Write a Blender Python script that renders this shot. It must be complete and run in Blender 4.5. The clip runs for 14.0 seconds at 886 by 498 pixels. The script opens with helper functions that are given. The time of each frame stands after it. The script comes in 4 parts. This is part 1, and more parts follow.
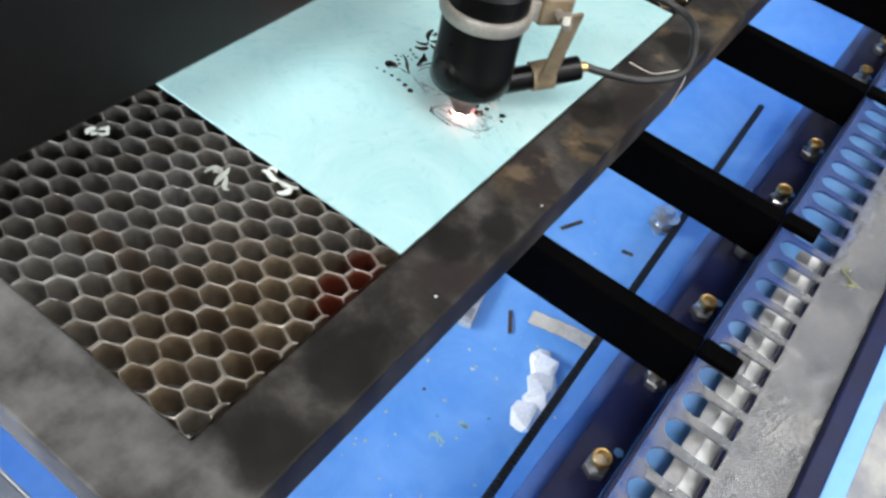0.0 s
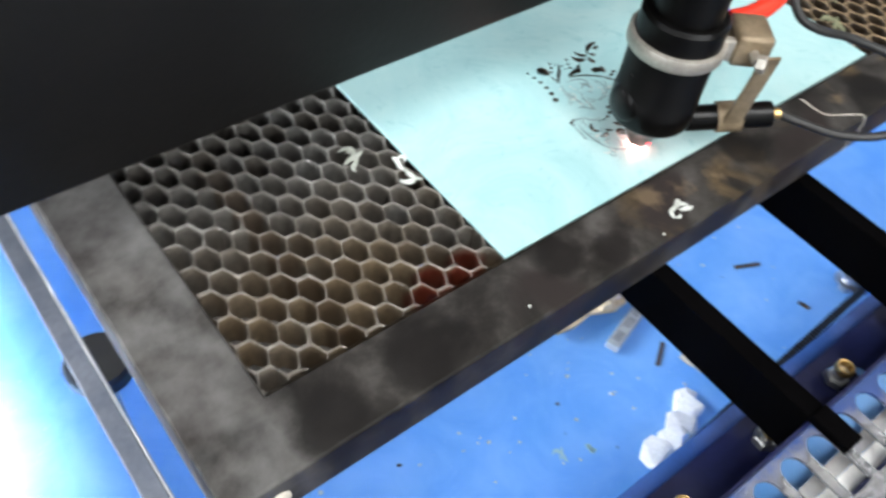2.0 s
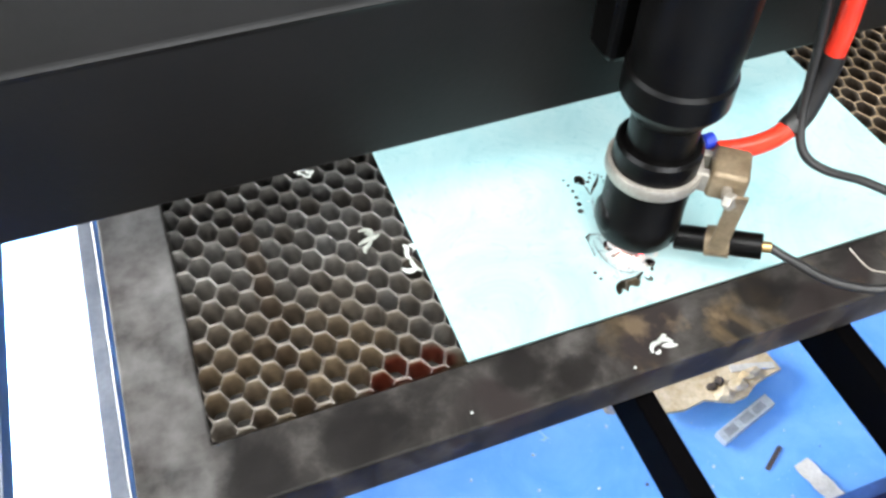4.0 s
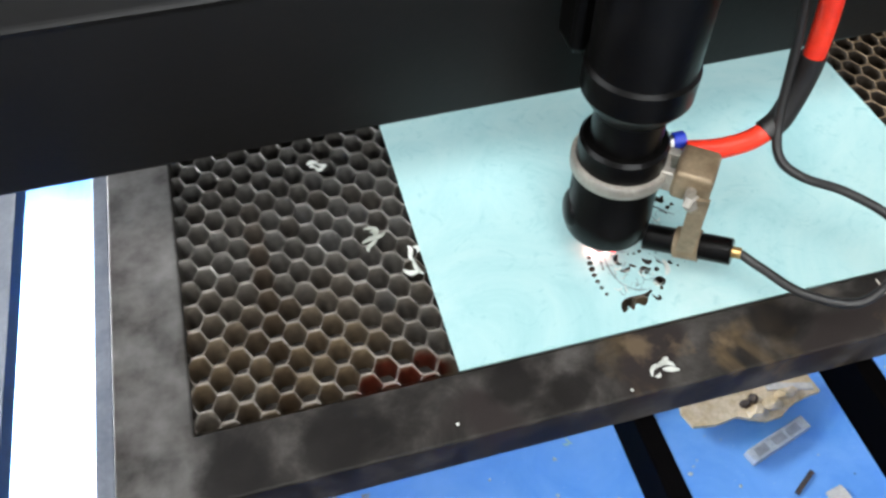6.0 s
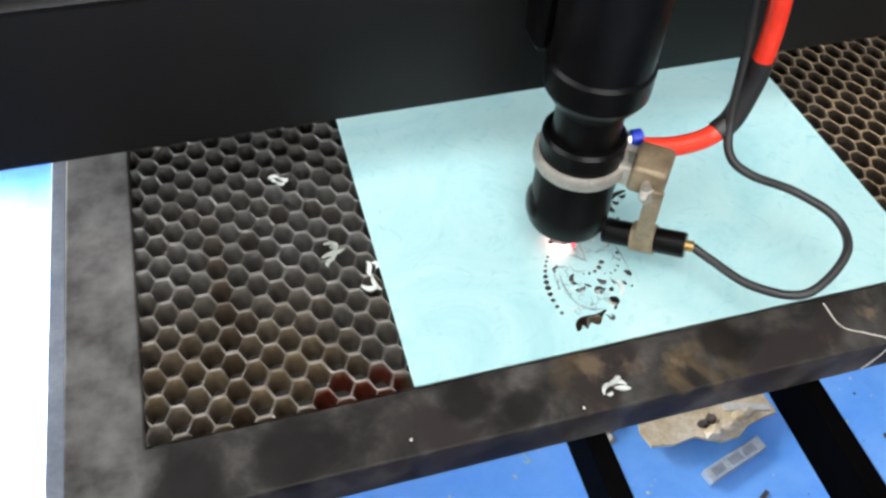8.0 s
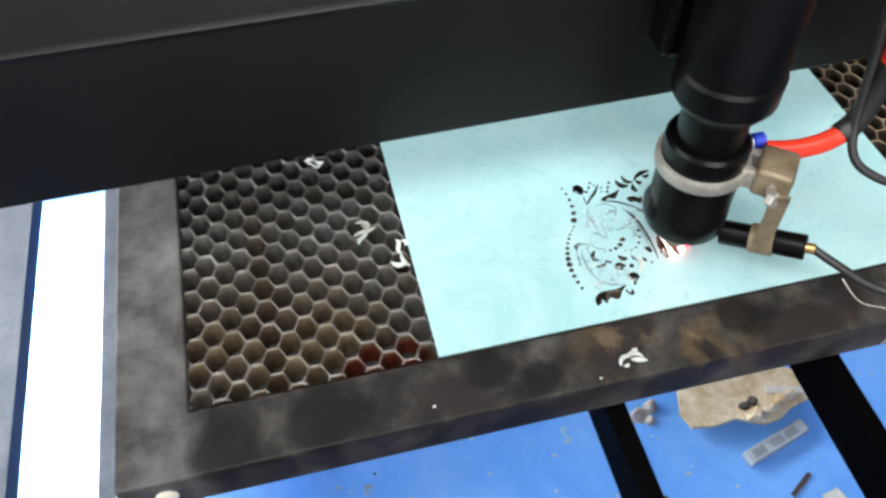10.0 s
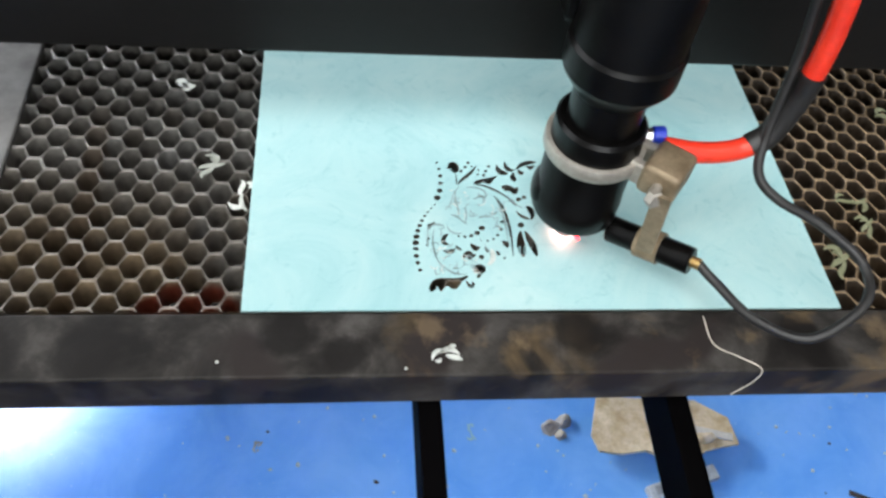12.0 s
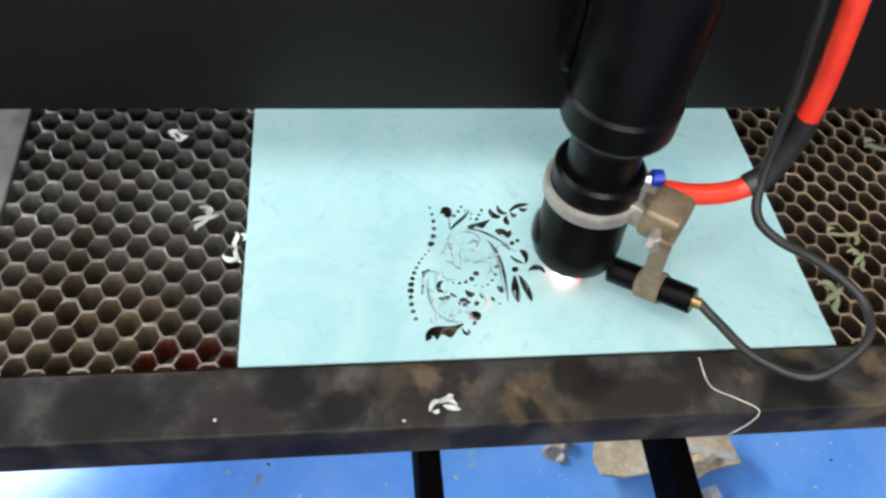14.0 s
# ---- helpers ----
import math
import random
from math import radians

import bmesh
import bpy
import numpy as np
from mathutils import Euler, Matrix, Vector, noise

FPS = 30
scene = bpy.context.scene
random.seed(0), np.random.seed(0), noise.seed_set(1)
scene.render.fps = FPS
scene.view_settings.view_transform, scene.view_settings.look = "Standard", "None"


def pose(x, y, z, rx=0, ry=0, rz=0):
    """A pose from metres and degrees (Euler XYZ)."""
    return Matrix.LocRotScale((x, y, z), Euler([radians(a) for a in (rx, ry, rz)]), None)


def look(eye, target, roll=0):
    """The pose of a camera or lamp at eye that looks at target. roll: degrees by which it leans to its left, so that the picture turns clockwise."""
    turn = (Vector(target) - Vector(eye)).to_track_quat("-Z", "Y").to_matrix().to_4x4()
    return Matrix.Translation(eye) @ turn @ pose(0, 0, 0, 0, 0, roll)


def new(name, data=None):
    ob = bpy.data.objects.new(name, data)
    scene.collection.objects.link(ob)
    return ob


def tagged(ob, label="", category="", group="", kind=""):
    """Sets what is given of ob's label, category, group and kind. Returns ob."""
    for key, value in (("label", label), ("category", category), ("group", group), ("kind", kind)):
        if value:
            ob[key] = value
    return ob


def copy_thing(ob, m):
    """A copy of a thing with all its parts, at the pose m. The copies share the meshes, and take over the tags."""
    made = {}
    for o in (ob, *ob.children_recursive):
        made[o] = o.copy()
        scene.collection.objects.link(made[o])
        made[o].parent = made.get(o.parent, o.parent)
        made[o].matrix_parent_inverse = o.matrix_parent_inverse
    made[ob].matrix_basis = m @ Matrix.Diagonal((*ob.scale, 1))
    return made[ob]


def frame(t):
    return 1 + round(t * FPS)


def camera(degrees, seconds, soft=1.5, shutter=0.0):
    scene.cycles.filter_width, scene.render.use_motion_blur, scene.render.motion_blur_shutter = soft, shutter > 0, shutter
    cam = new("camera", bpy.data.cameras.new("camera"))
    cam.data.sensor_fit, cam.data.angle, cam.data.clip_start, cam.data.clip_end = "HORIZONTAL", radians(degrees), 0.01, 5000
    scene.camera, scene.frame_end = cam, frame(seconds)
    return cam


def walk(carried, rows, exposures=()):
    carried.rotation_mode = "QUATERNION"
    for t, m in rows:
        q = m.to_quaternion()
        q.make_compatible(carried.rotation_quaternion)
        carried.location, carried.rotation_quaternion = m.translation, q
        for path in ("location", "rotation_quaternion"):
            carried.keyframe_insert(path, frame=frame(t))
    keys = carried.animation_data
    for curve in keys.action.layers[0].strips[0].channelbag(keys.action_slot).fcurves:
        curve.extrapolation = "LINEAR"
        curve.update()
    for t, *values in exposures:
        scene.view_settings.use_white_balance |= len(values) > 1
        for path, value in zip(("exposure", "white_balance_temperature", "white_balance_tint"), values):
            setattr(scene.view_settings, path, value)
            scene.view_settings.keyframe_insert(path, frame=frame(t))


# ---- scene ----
cam = camera(56.18, 14.0, 2.7, 0.5)
PATH = [
    (0, (-0.1814, -0.1034, 0.2402), (1.0260, 0.4732, -1.2452), 14.72),
    (0.5, (-0.1819, -0.1059, 0.2404), (1.0333, 0.4464, -1.2484), 15.54),
    (1, (-0.1884, -0.0934, 0.2405), (1.0480, 0.4948, -1.2175), 16.27),
    (1.5, (-0.1822, -0.1021, 0.2446), (0.9954, 0.5433, -1.2364), 14.66),
    (2, (-0.1610, -0.1272, 0.2449), (0.7414, 0.7775, -1.2931), 9.38),
    (2.5, (-0.1365, -0.1564, 0.2683), (0.5650, 0.9066, -1.2735), 4.46),
    (3, (-0.1097, -0.1627, 0.2964), (0.4559, 0.9597, -1.2599), 0.80),
    (5.3, (-0.0531, -0.1622, 0.2840), (0.3170, 1.0641, -1.2530), 1.65),
    (5.5, (-0.0504, -0.1582, 0.2897), (0.2948, 1.0575, -1.2602), 0.87),
    (6, (-0.0502, -0.1598, 0.2898), (0.2754, 1.0389, -1.2781), -0.03),
    (6.5, (-0.0517, -0.1517, 0.2886), (0.2957, 1.0521, -1.2708), 0.85),
    (7, (-0.0468, -0.1469, 0.2887), (0.3110, 1.0561, -1.2684), 1.69),
    (7.5, (-0.0263, -0.1546, 0.2983), (0.2875, 1.0691, -1.2528), -1.02),
    (8, (-0.0461, -0.1630, 0.2928), (0.3575, 1.0453, -1.2488), 3.65),
    (10.3, (-0.0373, -0.1800, 0.3089), (0.2299, 1.0339, -1.2583), -1.25),
    (10.5, (-0.0391, -0.1681, 0.3207), (0.2828, 1.0306, -1.2481), -1.17),
    (11, (-0.0332, -0.1701, 0.2989), (0.3131, 1.0209, -1.2693), 7.75),
    (11.5, (0.0344, -0.1686, 0.2818), (0.2186, 1.0017, -1.3290), 8.03),
    (12, (0.0398, -0.1772, 0.2778), (0.2753, 1.0124, -1.3126), 9.13),
    (12.5, (0.0468, -0.1754, 0.2861), (0.2888, 1.0215, -1.2981), 8.08),
    (13, (0.0437, -0.1666, 0.2889), (0.3026, 1.0507, -1.2763), 8.31),
    (13.5, (0.0441, -0.1607, 0.2857), (0.3150, 1.0211, -1.3047), 8.21),
    (14, (0.0411, -0.1661, 0.2879), (0.2828, 1.0456, -1.2845), 7.68),
]
walk(cam, [(t, look(eye, target, roll)) for t, eye, target, roll in PATH], [(0.0, -0.10), (1.5, -0.10), (2.0, 0.05), (2.5, 0.52), (3.2, 0.55), (5.3, 0.50), (5.5, 0.40), (6.0, -0.12), (7.0, -0.20), (7.5, -0.15), (8.0, -0.05), (10.5, -0.10), (11.5, -0.20), (14.0, -0.18)])


# ---- world, lights ----
world = bpy.data.worlds.new("world")
scene.world = world
world.use_nodes = True
world.node_tree.nodes["Background"].inputs[0].default_value = (0.75, 0.87, 1.0, 1)
world.node_tree.nodes["Background"].inputs[1].default_value = 0.12


def area(name, eye, target, w, h, watts, color):
    data = bpy.data.lights.new(name, "AREA")
    data.shape, data.size, data.size_y, data.energy, data.color = "RECTANGLE", w, h, watts, color
    ob = new(name, data)
    ob.matrix_world = look(eye, target)
    return ob


# unseen sources: two windows in the west wall and one in the south wall, three ceiling panels, and a bar added on the
# bed's west side
area("unseen_window_light", (-1.96, 0.1, 0.75), (0, 0.0, 0), 1.8, 1.2, 42, (0.92, 0.96, 1.0))
# south window added as low fill for the board under the beam
area("unseen_window_light", (0.1, -2.46, 1.15), (0.1, 0.0, 0.0), 1.6, 0.9, 50, (0.95, 0.98, 1.0))
area("unseen_window_light", (-1.96, 1.85, 0.72), (0, 0.1, 0), 1.3, 1.0, 250, (0.92, 0.96, 1.0))
# panels added overhead to light the bed floor and the zinc bracket
area("added_panel_light", (-0.30, -1.80, 1.84), (-0.30, -1.80, 0), 1.2, 0.6, 8, (1.0, 0.99, 0.97))
area("added_panel_light", (-0.40, -0.72, 1.84), (-0.40, -0.72, 0), 1.0, 0.9, 40, (1.0, 0.99, 0.97))
area("added_panel_light", (1.55, -0.55, 1.84), (1.55, -0.55, 0), 0.45, 0.35, 12, (1.0, 0.99, 0.97))
# made-up bar that brightens the floor west of the table
added_bar_light = area("added_bar_light", (-0.352, 0.41, -0.262), (-0.352, 0.41, -0.47), 0.11, 0.32, 7.0, (1.0, 0.91, 0.80))
added_bar_light.data.spread = math.radians(88)


# ---- materials ----
def mat(name, rough=0.6, metal=0.0, spec=0.5):
    m = bpy.data.materials.new(name)
    m.use_nodes = True
    b = m.node_tree.nodes["Principled BSDF"]
    b.inputs["Roughness"].default_value = rough
    b.inputs["Metallic"].default_value = metal
    b.inputs["Specular IOR Level"].default_value = spec
    return m, m.node_tree.nodes, m.node_tree.links, b


def noise_node(n, l, scale, detail=4.0, rough=0.6, vec=None, dist=0.0):
    t = n.new("ShaderNodeTexNoise")
    t.inputs["Scale"].default_value = scale
    t.inputs["Detail"].default_value = detail
    t.inputs["Roughness"].default_value = rough
    t.inputs["Distortion"].default_value = dist
    l.new(vec, t.inputs["Vector"])
    return t.outputs["Fac"]


def ramp(n, l, fac, stops):
    r = n.new("ShaderNodeValToRGB")
    while len(r.color_ramp.elements) < len(stops):
        r.color_ramp.elements.new(0.5)
    for e, (p, c) in zip(r.color_ramp.elements, stops):
        e.position, e.color = p, (*c, 1)
    l.new(fac, r.inputs["Fac"])
    return r.outputs["Color"]


def blend(n, l, fac, a, b, how="MIX"):
    m = n.new("ShaderNodeMix")
    m.data_type, m.blend_type = "RGBA", how
    for socket, v in ((m.inputs[0], fac), (m.inputs[6], a), (m.inputs[7], b)):
        if isinstance(v, (int, float)):
            socket.default_value = v
        elif isinstance(v, tuple):
            socket.default_value = (*v, 1)
        else:
            l.new(v, socket)
    return m.outputs[2]


def where(n):
    return n.new("ShaderNodeNewGeometry").outputs["Position"]


def local(n):
    return n.new("ShaderNodeTexCoord").outputs["Object"]


def bump(n, l, b, height, strength=0.3, dist=0.001):
    k = n.new("ShaderNodeBump")
    k.inputs["Strength"].default_value = strength
    k.inputs["Distance"].default_value = dist
    l.new(height, k.inputs["Height"])
    l.new(k.outputs["Normal"], b.inputs["Normal"])


def rough_from(n, l, b, fac, lo, hi):
    m = n.new("ShaderNodeMapRange")
    m.inputs["To Min"].default_value, m.inputs["To Max"].default_value = lo, hi
    l.new(fac, m.inputs["Value"])
    l.new(m.outputs["Result"], b.inputs["Roughness"])


def mottled(name, c0, c1, scale, fine, rough=(0.4, 0.7), metal=0.0, relief=0.2, spec=0.5, moving=False, dist=0.0005):
    """Two colours in soft patches, with fine grain and relief."""
    m, n, l, b = mat(name, rough[0], metal, spec)
    v = local(n) if moving else where(n)
    big, small = noise_node(n, l, scale, 5, 0.6, v), noise_node(n, l, fine, 3, 0.6, v)
    c = ramp(n, l, big, [(0.35, c0), (0.68, c1)])
    g = ramp(n, l, small, [(0.3, (0.72, 0.72, 0.72)), (0.7, (1.0, 1.0, 1.0))])
    l.new(blend(n, l, 0.7, c, g, "MULTIPLY"), b.inputs["Base Color"])
    rough_from(n, l, b, big, *rough)
    bump(n, l, b, small, relief, dist)
    return m


def stain(n, l, v, at, size, ragged=0.5):
    """A soft ragged spot of that size round a place."""
    d = n.new("ShaderNodeVectorMath")
    d.operation = "DISTANCE"
    l.new(v, d.inputs[0])
    d.inputs[1].default_value = at
    w = n.new("ShaderNodeMath")
    w.operation = "MULTIPLY_ADD"
    l.new(noise_node(n, l, 1.6 / size, 5, 0.65, v), w.inputs[0])
    w.inputs[1].default_value = size * ragged
    l.new(d.outputs["Value"], w.inputs[2])
    m = n.new("ShaderNodeMapRange")
    m.inputs["From Min"].default_value, m.inputs["From Max"].default_value = size * 1.15, size * 0.85
    l.new(w.outputs[0], m.inputs["Value"])
    return m.outputs["Result"]


def frame_steel():
    """Dark, smoke-stained steel: grey clouds, oily dark spots, brown residue along the way of the cuts."""
    m, n, l, b = mat("smoked_steel", 0.5, 0.0, 0.18)
    v = where(n)
    cloud = noise_node(n, l, 34, 7, 0.66, v, 0.35)
    c = ramp(n, l, cloud, [(0.37, (0.0049, 0.00392, 0.00346)), (0.47, (0.0138, 0.0118, 0.0104)), (0.56, (0.0288, 0.0256, 0.023)), (0.70, (0.0576, 0.053, 0.049))])
    spots = ramp(n, l, noise_node(n, l, 19, 2, 0.4, v), [(0.60, (0, 0, 0)), (0.66, (1, 1, 1))])
    c = blend(n, l, spots, c, (0.016, 0.012, 0.011))
    tan = ramp(n, l, noise_node(n, l, 24, 4, 0.6, v, 0.6), [(0.58, (0, 0, 0)), (0.72, (0.75, 0.75, 0.75))])
    split = n.new("ShaderNodeSeparateXYZ")
    l.new(v, split.inputs[0])
    right = n.new("ShaderNodeMapRange")
    right.inputs["From Min"].default_value, right.inputs["From Max"].default_value = 0.03, 0.11
    l.new(split.outputs["X"], right.inputs["Value"])
    c = blend(n, l, blend(n, l, 1.0, tan, right.outputs["Result"], "MULTIPLY"), c, (0.105, 0.072, 0.036))
    # grey clouds on the west piece, made paler to include the haze there
    west = n.new("ShaderNodeMapRange")
    west.inputs["From Min"].default_value, west.inputs["From Max"].default_value, west.inputs["To Max"].default_value = -0.096, -0.108, 0.85
    l.new(split.outputs["X"], west.inputs["Value"])
    haze_clouds = ramp(n, l, noise_node(n, l, 40, 5, 0.55, v), [(0.34, (0, 0, 0)), (0.70, (1, 1, 1))])
    c = blend(n, l, blend(n, l, 1.0, haze_clouds, west.outputs["Result"], "MULTIPLY"), c, (0.119, 0.116, 0.111))
    for x, y, r in ((-0.054, -0.018, 0.0185), (-0.092, -0.020, 0.0185), (0.018, -0.010, 0.0150), (0.040, -0.020, 0.012), (0.132, -0.010, 0.014), (0.226, -0.016, 0.015)):
        c = blend(n, l, blend(n, l, 0.85, (0, 0, 0), stain(n, l, v, (x, y, 0), r, 0.62)), c, (0.0042, 0.0031, 0.0027))
    for x, y, r in ((0.074, -0.009, 0.016), (0.088, -0.011, 0.014), (0.110, -0.016, 0.012), (0.205, -0.012, 0.012), (0.262, -0.010, 0.016)):
        c = blend(n, l, blend(n, l, 0.6, (0, 0, 0), stain(n, l, v, (x, y, 0), r * 1.5, 1.7)), c, (0.115, 0.082, 0.048))
    l.new(c, b.inputs["Base Color"])
    rough_from(n, l, b, cloud, 0.42, 0.8)
    bump(n, l, b, noise_node(n, l, 420, 4, 0.7, v), 0.25, 0.0004)
    return m


def burnt_row(n, l, split):
    """A row of burnt cells along y, where a long cut went down into the table."""
    lean = n.new("ShaderNodeMath")
    lean.operation = "MULTIPLY_ADD"
    l.new(split.outputs["Y"], lean.inputs[0])
    lean.inputs[1].default_value = 0.030
    l.new(split.outputs["X"], lean.inputs[2])
    off = n.new("ShaderNodeMath")
    off.operation = "SUBTRACT"
    l.new(lean.outputs[0], off.inputs[0])
    off.inputs[1].default_value = -0.0675
    far = n.new("ShaderNodeMath")
    far.operation = "ABSOLUTE"
    l.new(off.outputs[0], far.inputs[0])
    row = n.new("ShaderNodeMapRange")
    row.inputs["From Min"].default_value, row.inputs["From Max"].default_value = 0.0050, 0.0040
    l.new(far.outputs[0], row.inputs["Value"])
    end = n.new("ShaderNodeMapRange")
    end.inputs["From Min"].default_value, end.inputs["From Max"].default_value, end.inputs["To Max"].default_value = 0.125, 0.090, 0.72
    l.new(split.outputs["Y"], end.inputs["Value"])
    both = n.new("ShaderNodeMath")
    both.operation = "MULTIPLY"
    l.new(row.outputs["Result"], both.inputs[0])
    l.new(end.outputs["Result"], both.inputs[1])
    return both.outputs[0]


def core_metal():
    """Sooty aluminium of the honeycomb: grey-brown, browner in patches, with reddish burns in a few cells."""
    m, n, l, b = mat("sooty_aluminium", 0.42, 0.30, 0.5)
    v = where(n)
    c = ramp(n, l, noise_node(n, l, 9, 3, 0.5, v), [(0.36, (0.114, 0.113, 0.11)), (0.62, (0.122, 0.115, 0.105))])
    g = ramp(n, l, noise_node(n, l, 260, 4, 0.7, v), [(0.3, (0.35, 0.35, 0.35)), (0.7, (1.1, 1.1, 1.1))])
    split = n.new("ShaderNodeSeparateXYZ")
    l.new(v, split.inputs[0])
    # brown resin on the cells near the front
    front = n.new("ShaderNodeMapRange")
    front.inputs["From Min"].default_value, front.inputs["From Max"].default_value = 0.088, 0.030
    l.new(split.outputs["Y"], front.inputs["Value"])
    resin = ramp(n, l, noise_node(n, l, 17, 3, 0.5, v), [(0.36, (0.15, 0.15, 0.15)), (0.58, (1, 1, 1))])
    c = blend(n, l, blend(n, l, 1.0, resin, front.outputs["Result"], "MULTIPLY"), c, (0.143, 0.106, 0.066))
    # dark brown towards +x: the weaker light there, put into the colour
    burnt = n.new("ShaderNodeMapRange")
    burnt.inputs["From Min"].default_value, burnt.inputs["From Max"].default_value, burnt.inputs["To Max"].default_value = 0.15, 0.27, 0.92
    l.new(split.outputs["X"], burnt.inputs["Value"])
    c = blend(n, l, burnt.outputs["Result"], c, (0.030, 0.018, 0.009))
    c = blend(n, l, 0.6, c, g, "MULTIPLY")
    # some cells are sootier or browner than their neighbours
    geo = n.new("ShaderNodeNewGeometry")
    cell = ramp(n, l, geo.outputs["Random Per Island"], [(0.0, (0.50, 0.44, 0.38)), (0.2, (0.72, 0.68, 0.64)), (0.6, (0.90, 0.89, 0.87)), (1.0, (1.05, 1.04, 1.03))])
    c = blend(n, l, 0.85, c, cell, "MULTIPLY")
    for x, y in ((-0.0120, 0.0070), (-0.0280, 0.0075), (-0.0195, 0.0020), (-0.0355, 0.0020)):
        c = blend(n, l, stain(n, l, v, (x, y, -0.0105), 0.0112, 0.2), c, (0.075, 0.013, 0.006))
    c = blend(n, l, burnt_row(n, l, split), c, (0.050, 0.032, 0.018))
    # paler, more metallic rims: their bright glints are put into the colour
    rim = n.new("ShaderNodeMapRange")
    rim.inputs["From Min"].default_value, rim.inputs["From Max"].default_value, rim.inputs["To Max"].default_value = -0.0018, -0.0014, 0.62
    l.new(split.outputs["Z"], rim.inputs["Value"])
    bare = n.new("ShaderNodeMapRange")
    bare.inputs["To Min"].default_value, bare.inputs["To Max"].default_value = 0.25, 0.90
    l.new(rim.outputs["Result"], bare.inputs["Value"])
    l.new(bare.outputs["Result"], b.inputs["Metallic"])
    worn = blend(n, l, 1.0, (0.391, 0.378, 0.357), ramp(n, l, noise_node(n, l, 45, 3, 0.5, v), [(0.35, (0.51, 0.468, 0.425)), (0.65, (1, 1, 1))]), "MULTIPLY")
    # golden glints on the rims towards +x, painted in as a tint
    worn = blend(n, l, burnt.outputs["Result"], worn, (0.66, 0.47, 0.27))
    l.new(blend(n, l, rim.outputs["Result"], c, worn), b.inputs["Base Color"])
    bump(n, l, b, noise_node(n, l, 500, 3, 0.6, v), 0.2, 0.0003)
    return m


def blue_paint():
    m, n, l, b = mat("blue_paint", 0.35, 0.0, 0.5)
    v = where(n)
    dust = noise_node(n, l, 14, 5, 0.65, v, 0.5)
    c = ramp(n, l, dust, [(0.35, (0.100, 0.295, 0.66)), (0.7, (0.175, 0.380, 0.72))])
    specks = ramp(n, l, noise_node(n, l, 330, 2, 0.5, v), [(0.72, (0, 0, 0)), (0.76, (0.6, 0.6, 0.6))])
    l.new(blend(n, l, specks, c, (0.35, 0.50, 0.70)), b.inputs["Base Color"])
    rough_from(n, l, b, dust, 0.28, 0.55)
    bump(n, l, b, noise_node(n, l, 600, 2, 0.5, v), 0.08, 0.0004)
    return m


def teal_sheet():
    m, n, l, b = mat("teal_board", 0.42, 0.0, 0.5)
    v = where(n)
    dirt = noise_node(n, l, 16, 6, 0.7, v, 1.0)
    c = ramp(n, l, dirt, [(0.30, (0.227, 0.4, 0.41)), (0.46, (0.288, 0.457, 0.461)), (0.60, (0.331, 0.486, 0.479)), (0.8, (0.382, 0.508, 0.5))])
    smear = ramp(n, l, noise_node(n, l, 55, 5, 0.7, v, 2.5), [(0.56, (1, 1, 1)), (0.73, (0.64, 0.78, 0.82))])
    l.new(blend(n, l, 0.8, c, smear, "MULTIPLY"), b.inputs["Base Color"])
    rough_from(n, l, b, dirt, 0.32, 0.55)
    bump(n, l, b, noise_node(n, l, 30, 3, 0.5, v), 0.1, 0.001)
    return m


def galvanised():
    m, n, l, b = mat("scuffed_zinc", 0.35, 0.8, 0.5)
    v = where(n)
    g = noise_node(n, l, 300, 4, 0.7, v)
    c = ramp(n, l, noise_node(n, l, 60, 4, 0.6, v), [(0.35, (0.238, 0.245, 0.266)), (0.65, (0.406, 0.399, 0.385))])
    l.new(c, b.inputs["Base Color"])
    rough_from(n, l, b, g, 0.25, 0.55)
    bump(n, l, b, noise_node(n, l, 950, 2, 0.6, v), 0.6, 0.0004)
    return m


